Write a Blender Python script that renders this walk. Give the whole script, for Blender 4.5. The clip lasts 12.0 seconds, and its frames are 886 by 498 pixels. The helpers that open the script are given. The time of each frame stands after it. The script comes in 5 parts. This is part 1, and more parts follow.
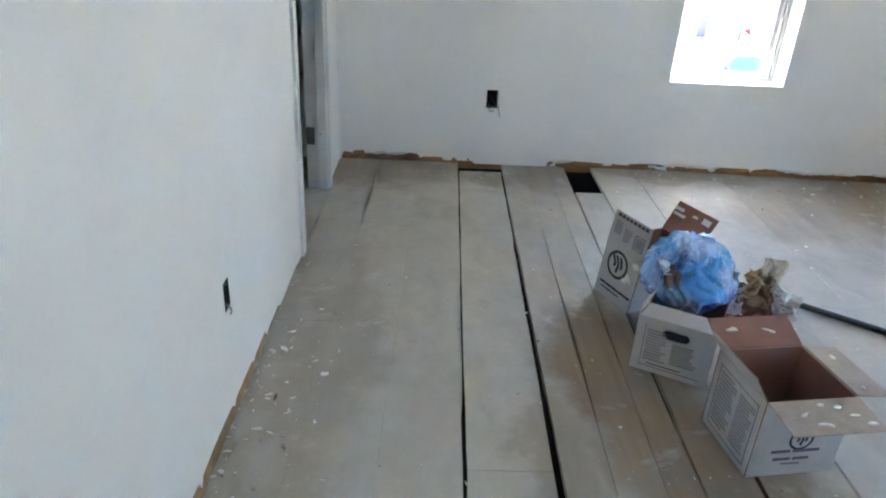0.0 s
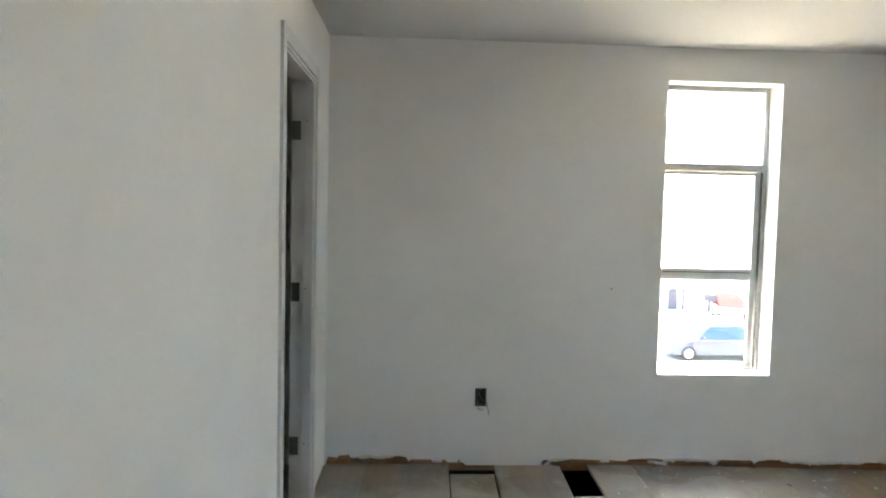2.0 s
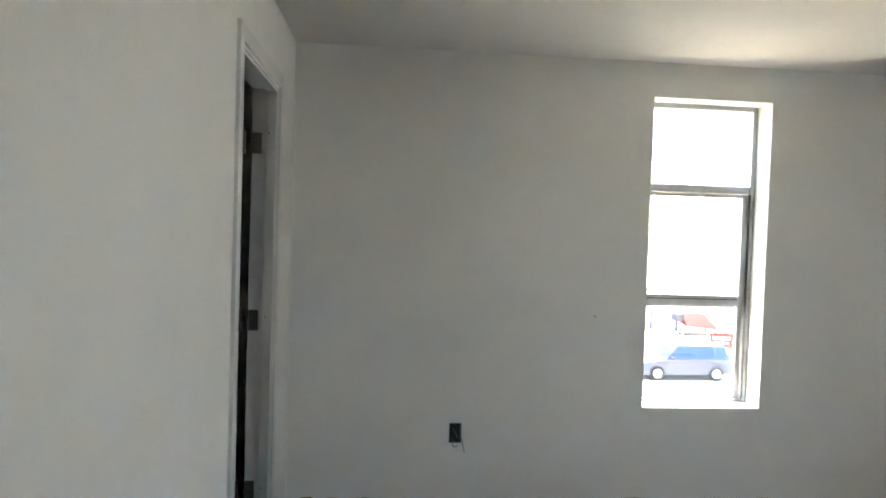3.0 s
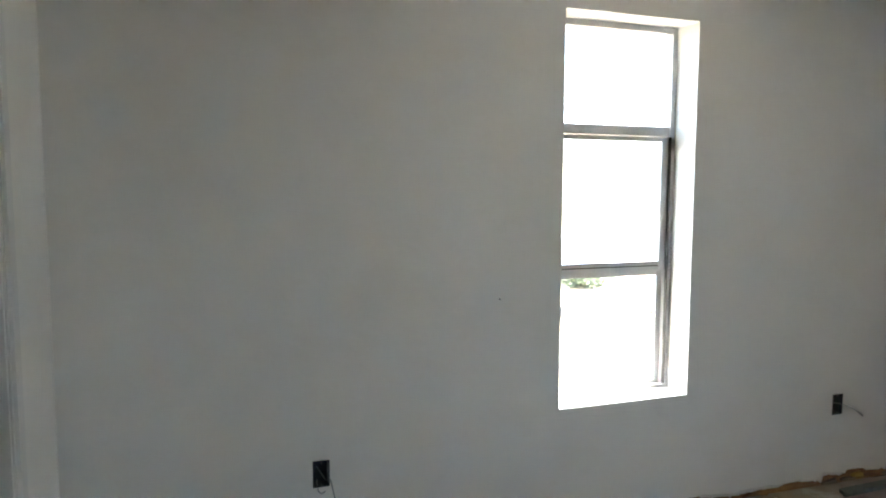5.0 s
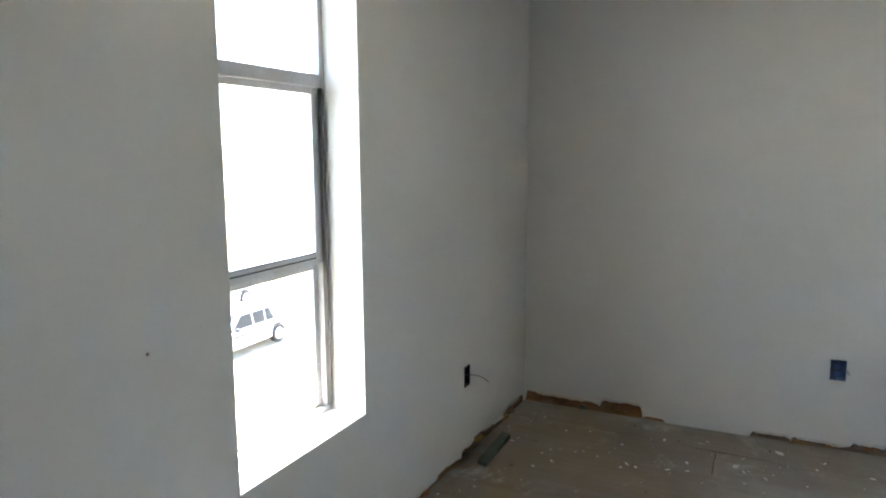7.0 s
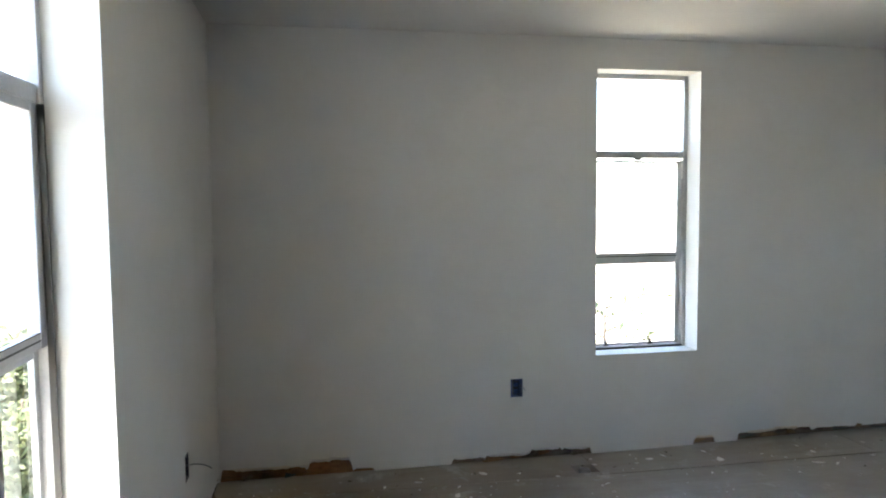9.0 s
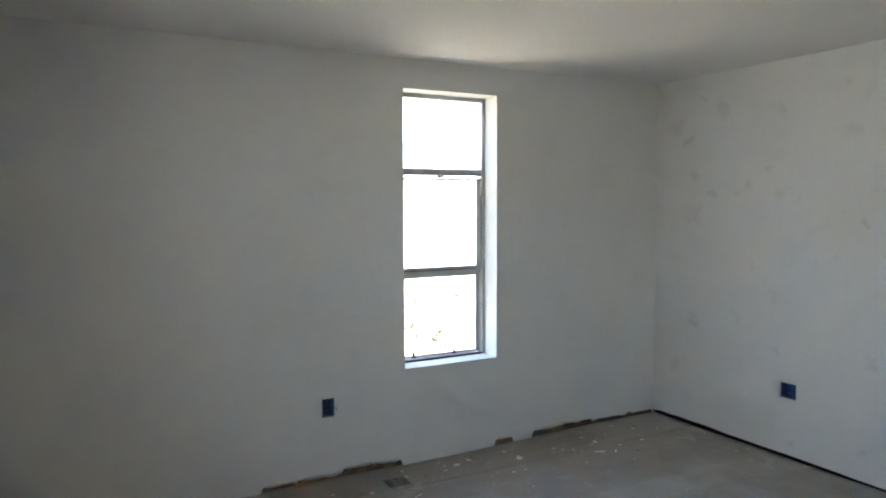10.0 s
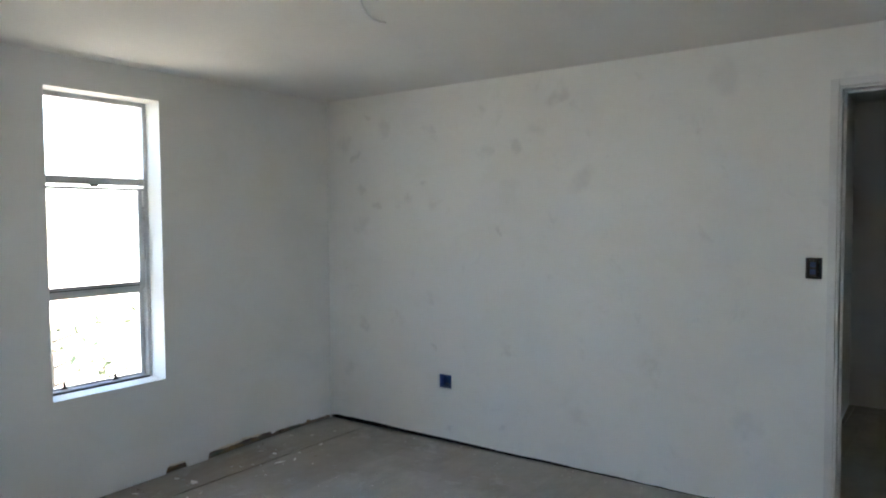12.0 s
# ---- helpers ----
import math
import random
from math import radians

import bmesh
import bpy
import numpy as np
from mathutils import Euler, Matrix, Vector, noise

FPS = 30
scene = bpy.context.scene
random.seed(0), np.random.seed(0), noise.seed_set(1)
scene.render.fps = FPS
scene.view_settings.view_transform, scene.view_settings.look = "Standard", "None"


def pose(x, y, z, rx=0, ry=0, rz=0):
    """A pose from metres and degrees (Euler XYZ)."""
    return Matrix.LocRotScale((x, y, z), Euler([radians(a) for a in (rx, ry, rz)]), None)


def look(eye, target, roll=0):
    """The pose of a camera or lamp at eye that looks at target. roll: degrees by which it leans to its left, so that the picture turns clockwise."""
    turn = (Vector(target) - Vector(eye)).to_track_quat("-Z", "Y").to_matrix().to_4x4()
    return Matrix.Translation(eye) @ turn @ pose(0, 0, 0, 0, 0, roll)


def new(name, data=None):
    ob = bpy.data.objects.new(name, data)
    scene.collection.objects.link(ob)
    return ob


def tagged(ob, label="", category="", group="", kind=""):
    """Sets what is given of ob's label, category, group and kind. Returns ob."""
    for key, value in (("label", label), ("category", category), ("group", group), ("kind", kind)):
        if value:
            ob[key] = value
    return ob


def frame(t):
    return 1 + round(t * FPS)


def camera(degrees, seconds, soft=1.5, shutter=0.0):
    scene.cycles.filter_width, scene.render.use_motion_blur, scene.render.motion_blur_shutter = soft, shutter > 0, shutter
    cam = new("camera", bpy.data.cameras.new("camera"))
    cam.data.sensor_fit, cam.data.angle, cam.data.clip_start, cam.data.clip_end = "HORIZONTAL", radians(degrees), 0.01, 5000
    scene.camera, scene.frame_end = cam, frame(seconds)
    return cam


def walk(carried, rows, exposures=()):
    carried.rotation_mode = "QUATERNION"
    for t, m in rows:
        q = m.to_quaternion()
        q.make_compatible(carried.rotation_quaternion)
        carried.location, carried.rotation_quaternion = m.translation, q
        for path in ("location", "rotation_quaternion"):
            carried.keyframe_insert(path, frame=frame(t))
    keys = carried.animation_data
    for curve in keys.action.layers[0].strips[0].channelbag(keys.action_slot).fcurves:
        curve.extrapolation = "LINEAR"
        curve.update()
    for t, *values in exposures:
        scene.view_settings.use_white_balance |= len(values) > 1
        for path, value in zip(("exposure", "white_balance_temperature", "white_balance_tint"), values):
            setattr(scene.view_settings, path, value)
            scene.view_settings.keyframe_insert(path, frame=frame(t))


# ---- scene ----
cam = camera(65.9, 12.0, soft=2.0)
EXPOSURES = [(0.0, 5.13, 6270, 10), (1.0, 4.91, 6550, 10), (1.5, 4.72, 6850, 10), (2.5, 4.43, 6950, 10), (4.5, 4.24, 6800, 10), (5.5, 4.18, 6750, 10), (6.5, 4.17, 6650, 10), (8.5, 3.94, 6550, 10),
             (9.0, 3.88, 6550, 10), (9.5, 3.83, 6600, 10), (10.5, 3.93, 6400, 10), (11.5, 3.90, 6350, 10), (12.0, 3.92, 6400, 10)]
PATH = [
    (0, (0.288, 2.443, 1.327), (0.37, 4.238, 0.448), 3.1),
    (0.5, (0.3, 2.447, 1.324), (0.441, 4.298, 0.581), 3.5),
    (1, (0.283, 2.467, 1.358), (0.463, 4.368, 0.765), 3.3),
    (1.5, (0.314, 2.489, 1.403), (0.488, 4.461, 1.119), 2.2),
    (2, (0.277, 2.541, 1.447), (0.378, 4.535, 1.33), 1.3),
    (2.5, (0.255, 2.658, 1.455), (0.406, 4.652, 1.413), 1.6),
    (4.5, (0.365, 3.495, 1.499), (0.694, 5.459, 1.31), 0.9),
    (5, (0.298, 3.828, 1.464), (0.964, 5.706, 1.287), 0.2),
    (5.5, (0.274, 4.117, 1.446), (1.211, 5.863, 1.177), 1.6),
    (6, (0.333, 4.517, 1.42), (1.606, 6.019, 1.068), 0.3),
    (6.5, (0.335, 4.785, 1.447), (1.891, 6.011, 1.178), -0.0),
    (6.7, (0.325, 4.874, 1.491), (1.988, 5.948, 1.207), -0.2),
    (8.3, (0.435, 5.656, 1.457), (2.427, 5.763, 1.31), -0.4),
    (8.5, (0.408, 5.685, 1.456), (2.402, 5.663, 1.3), -0.3),
    (9, (0.45, 5.79, 1.445), (2.412, 5.426, 1.31), -0.5),
    (9.5, (0.561, 5.879, 1.516), (2.442, 5.206, 1.41), 1.1),
    (10, (0.521, 5.896, 1.534), (2.279, 4.952, 1.399), -0.2),
    (10.5, (0.481, 5.918, 1.522), (2.09, 4.736, 1.404), -0.6),
    (11, (0.464, 5.912, 1.516), (1.94, 4.566, 1.423), -0.4),
    (11.5, (0.448, 5.885, 1.525), (1.793, 4.407, 1.439), -0.2),
    (12, (0.429, 5.865, 1.498), (1.601, 4.247, 1.408), -0.4),
]
walk(cam, [(t, look(eye, target, roll)) for t, eye, target, roll in PATH],
     exposures=EXPOSURES)

# ---- light: open daylight outside, coming in by the two windows ----
SUN_ELEVATION, SUN_AZIMUTH = 74.0, 40.0     # degrees; azimuth clockwise from +y
world = bpy.data.worlds.new("daylight")
scene.world = world
world.use_nodes = True
wn = world.node_tree
sky = wn.nodes.new("ShaderNodeTexSky")
sky.sky_type, sky.sun_disc = "NISHITA", False
sky.dust_density, sky.ozone_density = 0.4, 1.6
sky.sun_elevation, sky.sun_rotation = radians(SUN_ELEVATION), radians(SUN_AZIMUTH)
wn.links.new(sky.outputs[0], wn.nodes["Background"].inputs[0])
wn.nodes["Background"].inputs[1].default_value = 0.15
sun = new("sun", bpy.data.lights.new("sun", "SUN"))
sun.data.energy, sun.data.angle, sun.data.color = 5.0, radians(0.5), (1.0, 0.94, 0.84)
_e, _a = radians(SUN_ELEVATION), radians(SUN_AZIMUTH)
sun.matrix_world = look((math.sin(_a) * math.cos(_e) * 60, math.cos(_a) * math.cos(_e) * 60, math.sin(_e) * 60), (0, 0, 0))

# ---- plan, in metres ----
XW, XE, YS, YN, TOP = -0.170, 4.169, 2.175, 6.322, 2.371
GROUND = -5.5
WIN_N = (1.705, 2.361, 0.532, 2.189)
WIN_E = (3.551, 4.197, 0.546, 2.199)
DOOR_W = (5.095, 5.825, -0.02, 2.035)
DOOR_S = (-0.010, 0.802, -0.02, 2.085)
SLANT = 0.0355


def ease(t):
    t = max(0.0, min(1.0, t))
    return t * t * (3 - 2 * t)


def floor_z(x, y):
    """Height of the sagging old floor, lowest along the east wall."""
    return -max(0.0, min(1.0, (x - 1.7) / 2.2)) * (0.022 + 0.018 * ease((y - 2.3) / 1.9))



# ---- materials ----
def nodes_of(name):
    m = bpy.data.materials.new(name)
    m.use_nodes = True
    nt = m.node_tree
    return m, nt, nt.nodes["Principled BSDF"]


def ramp(nt, fac, stops):
    r = nt.nodes.new("ShaderNodeValToRGB")
    while len(r.color_ramp.elements) < len(stops):
        r.color_ramp.elements.new(0.5)
    for el, (p, c) in zip(r.color_ramp.elements, stops):
        el.position, el.color = p, (*c, 1)
    nt.links.new(fac, r.inputs[0])
    return r.outputs[0]


def noise_tex(nt, coord, scale, detail=4.0, rough=0.55, stretch=(1, 1, 1), distort=0.0):
    mp = nt.nodes.new("ShaderNodeMapping")
    mp.inputs["Scale"].default_value = stretch
    nt.links.new(coord, mp.inputs[0])
    n = nt.nodes.new("ShaderNodeTexNoise")
    n.inputs["Scale"].default_value, n.inputs["Detail"].default_value = scale, detail
    n.inputs["Roughness"].default_value, n.inputs["Distortion"].default_value = rough, distort
    nt.links.new(mp.outputs[0], n.inputs["Vector"])
    return n.outputs["Fac"]


def mix(nt, fac, a, b, kind="MIX"):
    m = nt.nodes.new("ShaderNodeMix")
    m.data_type, m.blend_type = "RGBA", kind
    for value, socket in ((fac, m.inputs[0]), (a, m.inputs[6]), (b, m.inputs[7])):
        if isinstance(value, bpy.types.NodeSocket):
            nt.links.new(value, socket)
        else:
            socket.default_value = (*value, 1) if isinstance(value, tuple) else value
    return m.outputs[2]


def bump(nt, bsdf, height, strength, distance=0.002):
    b = nt.nodes.new("ShaderNodeBump")
    b.inputs["Strength"].default_value, b.inputs["Distance"].default_value = strength, distance
    nt.links.new(height, b.inputs["Height"])
    nt.links.new(b.outputs[0], bsdf.inputs["Normal"])


def shade(c, k):
    return tuple(min(1.0, v * k) for v in c)


def surface(name, base, rough=0.6, metal=0.0, large=1.2, fine=60.0, vary=0.12, relief=0.15, stretch=(1, 1, 1), depth=0.002):
    """A plain material with mottling at two scales, in world metres."""
    m, nt, p = nodes_of(name)
    geo = nt.nodes.new("ShaderNodeNewGeometry")
    co = geo.outputs["Position"]
    a = ramp(nt, noise_tex(nt, co, large, 5, 0.6, stretch), [(0.3, shade(base, 1 - vary)), (0.7, shade(base, 1 + vary * 0.7))])
    f = noise_tex(nt, co, fine, 4, 0.6, stretch)
    b = ramp(nt, f, [(0.25, (1 - vary, ) * 3), (0.75, (1.0, 1.0, 1.0))])
    nt.links.new(mix(nt, 0.8, a, b, "MULTIPLY"), p.inputs["Base Color"])
    p.inputs["Roughness"].default_value, p.inputs["Metallic"].default_value = rough, metal
    if relief:
        bump(nt, p, f, relief, depth)
    return m


def wall_material(name, smudges=(), dirt=0.0):
    """Primed drywall: roller stipple, patches of thinner paint, soft scuffs."""
    m, nt, p = nodes_of(name)
    geo = nt.nodes.new("ShaderNodeNewGeometry")
    co = geo.outputs["Position"]
    big = ramp(nt, noise_tex(nt, co, 1.1, 4, 0.5), [(0.32, (0.815, 0.805, 0.77)), (0.55, (0.845, 0.84, 0.815)), (0.75, (0.865, 0.86, 0.845))])
    patch = ramp(nt, noise_tex(nt, co, 3.2, 5, 0.62, (1, 1, 1.3), 0.6), [(0.36, (0.955, 0.95, 0.935)), (0.5, (1, 1, 1))])
    col = mix(nt, 0.45, big, patch, "MULTIPLY")
    if dirt:
        d = ramp(nt, noise_tex(nt, co, 5.5, 6, 0.7, (1, 1, 1), 0.4), [(0.60, (0, 0, 0)), (0.74, (dirt, ) * 3)])
        col = mix(nt, d, col, (0.42, 0.40, 0.38))
    wob = nt.nodes.new("ShaderNodeTexNoise")
    wob.inputs["Scale"].default_value, wob.inputs["Detail"].default_value = 9.0, 6.0
    nt.links.new(co, wob.inputs["Vector"])
    off = nt.nodes.new("ShaderNodeVectorMath")
    off.operation = "MULTIPLY_ADD"
    off.inputs[1].default_value, off.inputs[2].default_value = (0.24, 0.0, 0.24), (-0.12, 0, -0.12)
    nt.links.new(wob.outputs["Color"], off.inputs[0])
    add = nt.nodes.new("ShaderNodeVectorMath")
    nt.links.new(co, add.inputs[0])
    nt.links.new(off.outputs[0], add.inputs[1])
    flat = nt.nodes.new("ShaderNodeVectorMath")
    flat.operation = "MULTIPLY"
    flat.inputs[1].default_value = (1, 0, 1)
    nt.links.new(add.outputs[0], flat.inputs[0])
    for x, z, r, k in smudges:
        dist = nt.nodes.new("ShaderNodeVectorMath")
        dist.operation = "DISTANCE"
        dist.inputs[1].default_value = (x, 0, z)
        nt.links.new(flat.outputs[0], dist.inputs[0])
        rng = nt.nodes.new("ShaderNodeMapRange")
        rng.interpolation_type = "SMOOTHSTEP"
        rng.inputs["From Min"].default_value, rng.inputs["From Max"].default_value = r, r * 0.15
        rng.inputs["To Max"].default_value = k * 0.6
        nt.links.new(dist.outputs["Value"], rng.inputs["Value"])
        col = mix(nt, rng.outputs[0], col, (0.30, 0.28, 0.27))
    nt.links.new(col, p.inputs["Base Color"])
    p.inputs["Roughness"].default_value = 0.75
    bump(nt, p, noise_tex(nt, co, 130, 3, 0.6), 0.05, 0.001)
    return m


STAINS = [(1.00, 4.25, 0.28, 0.50, 1.0), (1.10, 3.75, 0.30, 0.50, 0.9), (0.88, 3.20, 0.20, 0.6, 0.8), (0.70, 3.75, 0.12, 0.45, 0.5), (0.10, 6.25, 0.50, 0.40, 0.75), (0.66, 6.12, 0.16, 0.25, 0.7),
          (1.00, 6.20, 0.18, 0.30, 0.55), (3.35, 5.85, 0.95, 0.85, 0.9), (3.9, 4.6, 0.45, 1.3, 0.5), (1.9, 6.28, 0.7, 0.10, 0.5), (0.02, 4.35, 0.16, 0.55, 0.35), (3.0, 2.45, 1.1, 0.30, 0.35), (3.75, 3.2, 0.5, 0.8, 0.4), (1.6, 2.5, 0.6, 0.3, 0.3), (3.85, 5.1, 0.28, 0.8, 0.7), (3.95, 3.4, 0.22, 0.7, 0.6), (3.1, 5.0, 0.5, 0.4, 0.5), (3.3, 3.8, 0.45, 0.3, 0.45), (2.3, 5.7, 0.5, 0.3, 0.5), (0.0, 3.4, 0.14, 0.6, 0.35)]


def board_material():
    """Old bare planks under plaster dust: worn brown patches, each plank a little different."""
    m, nt, p = nodes_of("dusty_old_plank")
    geo = nt.nodes.new("ShaderNodeNewGeometry")
    co = geo.outputs["Position"]
    info = nt.nodes.new("ShaderNodeObjectInfo")

    def math_node(kind, a, b):
        n = nt.nodes.new("ShaderNodeMath")
        n.operation = kind
        for value, socket in ((a, n.inputs[0]), (b, n.inputs[1])):
            if isinstance(value, bpy.types.NodeSocket):
                nt.links.new(value, socket)
            else:
                socket.default_value = value
        return n.outputs[0]

    wob = nt.nodes.new("ShaderNodeTexNoise")
    wob.inputs["Scale"].default_value, wob.inputs["Detail"].default_value, wob.inputs["Roughness"].default_value = 2.6, 6.0, 0.65
    nt.links.new(co, wob.inputs["Vector"])
    off = nt.nodes.new("ShaderNodeVectorMath")
    off.operation = "MULTIPLY_ADD"
    off.inputs[1].default_value, off.inputs[2].default_value = (0.5, 0.8, 0), (-0.25, -0.40, 0)
    nt.links.new(wob.outputs["Color"], off.inputs[0])
    at = nt.nodes.new("ShaderNodeVectorMath")
    nt.links.new(co, at.inputs[0])
    nt.links.new(off.outputs[0], at.inputs[1])
    stain = None
    for x, y, rx, ry, k in STAINS:
        mp = nt.nodes.new("ShaderNodeMapping")
        mp.inputs["Location"].default_value, mp.inputs["Scale"].default_value = (-x / rx, -y / ry, 0), (1 / rx, 1 / ry, 0)
        nt.links.new(at.outputs[0], mp.inputs[0])
        ln = nt.nodes.new("ShaderNodeVectorMath")
        ln.operation = "LENGTH"
        nt.links.new(mp.outputs[0], ln.inputs[0])
        mr = nt.nodes.new("ShaderNodeMapRange")
        mr.interpolation_type = "SMOOTHSTEP"
        mr.inputs["From Min"].default_value, mr.inputs["From Max"].default_value, mr.inputs["To Max"].default_value = 1.3, 0.6, k
        nt.links.new(ln.outputs["Value"], mr.inputs["Value"])
        stain = mr.outputs[0] if stain is None else math_node("MAXIMUM", stain, mr.outputs[0])
    grain = noise_tex(nt, co, 26, 6, 0.65, (1.0, 0.06, 1.0), 0.5)
    wood = ramp(nt, grain, [(0.3, (0.25, 0.185, 0.125)), (0.5, (0.285, 0.222, 0.158)), (0.72, (0.32, 0.255, 0.19))])
    tone = ramp(nt, info.outputs["Random"], [(0.0, (0.95, 0.95, 0.945)), (0.5, (0.99, 0.99, 0.985)), (1.0, (1.025, 1.025, 1.02))])
    sep = nt.nodes.new("ShaderNodeSeparateXYZ")
    nt.links.new(co, sep.inputs[0])
    across = nt.nodes.new("ShaderNodeMapRange")
    across.inputs["From Min"].default_value, across.inputs["From Max"].default_value = 0.5, 1.6
    nt.links.new(sep.outputs["X"], across.inputs["Value"])
    tint = mix(nt, across.outputs[0], (0.955, 0.935, 0.855), (0.845, 0.838, 0.815))
    dust = ramp(nt, noise_tex(nt, co, 11, 6, 0.65, (1, 0.7, 1)), [(0.3, (0.535, 0.522, 0.495)), (0.7, (0.625, 0.612, 0.585))])
    dust = mix(nt, 1.0, dust, tint, "MULTIPLY")
    cloud = ramp(nt, noise_tex(nt, co, 2.0, 6, 0.62, (1, 0.6, 1), 0.6), [(0.28, (0.72, ) * 3), (0.5, (0.88, ) * 3), (0.72, (0.98, ) * 3)])
    cover = math_node("MULTIPLY", cloud, math_node("SUBTRACT", 1.0, stain))
    col = mix(nt, cover, wood, dust)
    col = mix(nt, 1.0, col, tone, "MULTIPLY")
    spots = ramp(nt, noise_tex(nt, co, 46, 3, 0.5), [(0.70, (0, 0, 0)), (0.74, (0.4, ) * 3)])
    col = mix(nt, spots, col, (0.74, 0.73, 0.70))
    damp = ramp(nt, noise_tex(nt, co, 3.1, 5, 0.62, (1, 0.6, 1), 0.2), [(0.54, (0, 0, 0)), (0.68, (0.36, ) * 3)])
    col = mix(nt, damp, col, (0.27, 0.245, 0.21))
    grime = ramp(nt, noise_tex(nt, co, 1.7, 7, 0.7, (1.2, 0.6, 1), 0.2), [(0.54, (0, 0, 0)), (0.60, (0.16, ) * 3), (0.74, (0.45, ) * 3)])
    col = mix(nt, grime, col, (0.25, 0.22, 0.185))
    smear = ramp(nt, noise_tex(nt, co, 3.7, 7, 0.72, (1, 1.2, 1), 0.4), [(0.58, (0, 0, 0)), (0.64, (0.28, ) * 3), (0.72, (0.5, ) * 3)])
    col = mix(nt, smear, col, (0.66, 0.655, 0.64))
    specks = ramp(nt, noise_tex(nt, co, 19, 2, 0.5), [(0.76, (0, 0, 0)), (0.78, (0.7, ) * 3)])
    col = mix(nt, specks, col, (0.12, 0.10, 0.085))
    nt.links.new(col, p.inputs["Base Color"])
    rr = ramp(nt, noise_tex(nt, co, 4.0, 4, 0.6), [(0.3, (0.5, ) * 3), (0.7, (0.8, ) * 3)])
    nt.links.new(rr, p.inputs["Roughness"])
    bump(nt, p, noise_tex(nt, co, 38, 5, 0.65, (1, 0.4, 1), 0.4), 0.16, 0.002)
    return m


def plastic_bag_material():
    """Thin blue film: upright printed streaks, pale patches, highlights painted in as white, with a torn hole."""
    m, nt, p = nodes_of("blue_plastic_film")
    co = nt.nodes.new("ShaderNodeTexCoord").outputs["Object"]
    col = ramp(nt, noise_tex(nt, co, 9.0, 4, 0.6, (1.3, 1.3, 0.30), 1.0),
               [(0.32, (0.09, 0.14, 0.44)), (0.41, (0.17, 0.34, 0.78)), (0.47, (0.32, 0.54, 0.90)), (0.53, (0.10, 0.43, 0.92)), (0.59, (0.18, 0.52, 0.95)), (0.67, (0.68, 0.82, 0.97))])
    wob = noise_tex(nt, co, 17, 5, 0.65, (1, 1, 0.6), 0.8)

    def patch(centre, radius, soft, colour, strength):
        d = nt.nodes.new("ShaderNodeVectorMath")
        d.operation = "DISTANCE"
        d.inputs[1].default_value = centre
        nt.links.new(co, d.inputs[0])
        k = nt.nodes.new("ShaderNodeMath")
        k.operation = "MULTIPLY_ADD"
        k.inputs[1].default_value = 0.10
        nt.links.new(wob, k.inputs[0])
        nt.links.new(d.outputs["Value"], k.inputs[2])
        return mix(nt, ramp(nt, k.outputs[0], [(radius + 0.05, (strength, ) * 3), (radius + 0.05 + soft, (0, 0, 0))]), col, colour)

    col = patch((-0.155, 0.03, 0.01), 0.075, 0.05, (0.44, 0.55, 0.88), 0.55)       # pale patches; the next one, on top, is a painted highlight
    col = patch((0.0, -0.02, 0.155), 0.060, 0.04, (0.66, 0.80, 0.96), 0.6)
    col = patch((0.07, -0.13, 0.06), 0.05, 0.02, (0.62, 0.76, 0.95), 0.4)
    col = patch((-0.045, -0.135, 0.05), 0.05, 0.03, (0.10, 0.42, 0.92), 0.85)      # solid print
    col = patch((0.07, -0.12, -0.05), 0.045, 0.03, (0.16, 0.15, 0.42), 0.8)
    col = patch((-0.08, -0.11, -0.06), 0.045, 0.03, (0.36, 0.38, 0.56), 0.75)      # the load showing through
    # white glints on the creased film, put into its colour
    glints = ramp(nt, noise_tex(nt, co, 15.0, 5, 0.6, (1, 1, 0.6), 1.6), [(0.62, (0, 0, 0)), (0.65, (0.8, ) * 3)])
    col = mix(nt, glints, col, (0.82, 0.88, 0.95))
    col = patch((-0.116, -0.080, 0.060), 0.034, 0.008, (0.34, 0.25, 0.20), 0.95)
    nt.links.new(col, p.inputs["Base Color"])
    p.inputs["Roughness"].default_value = 0.2
    p.inputs["Subsurface Weight"].default_value = 0.2
    p.inputs["Subsurface Radius"].default_value = (0.02, 0.02, 0.03)
    bump(nt, p, noise_tex(nt, co, 20, 5, 0.62, (1, 1, 0.6), 1.4), 0.4, 0.008)
    return m


def glass_material():
    m, nt, p = nodes_of("window_glass")
    p.inputs["Base Color"].default_value = (0.97, 0.99, 0.98, 1)
    p.inputs["Roughness"].default_value, p.inputs["IOR"].default_value = 0.0, 1.45
    p.inputs["Transmission Weight"].default_value = 1.0
    return m


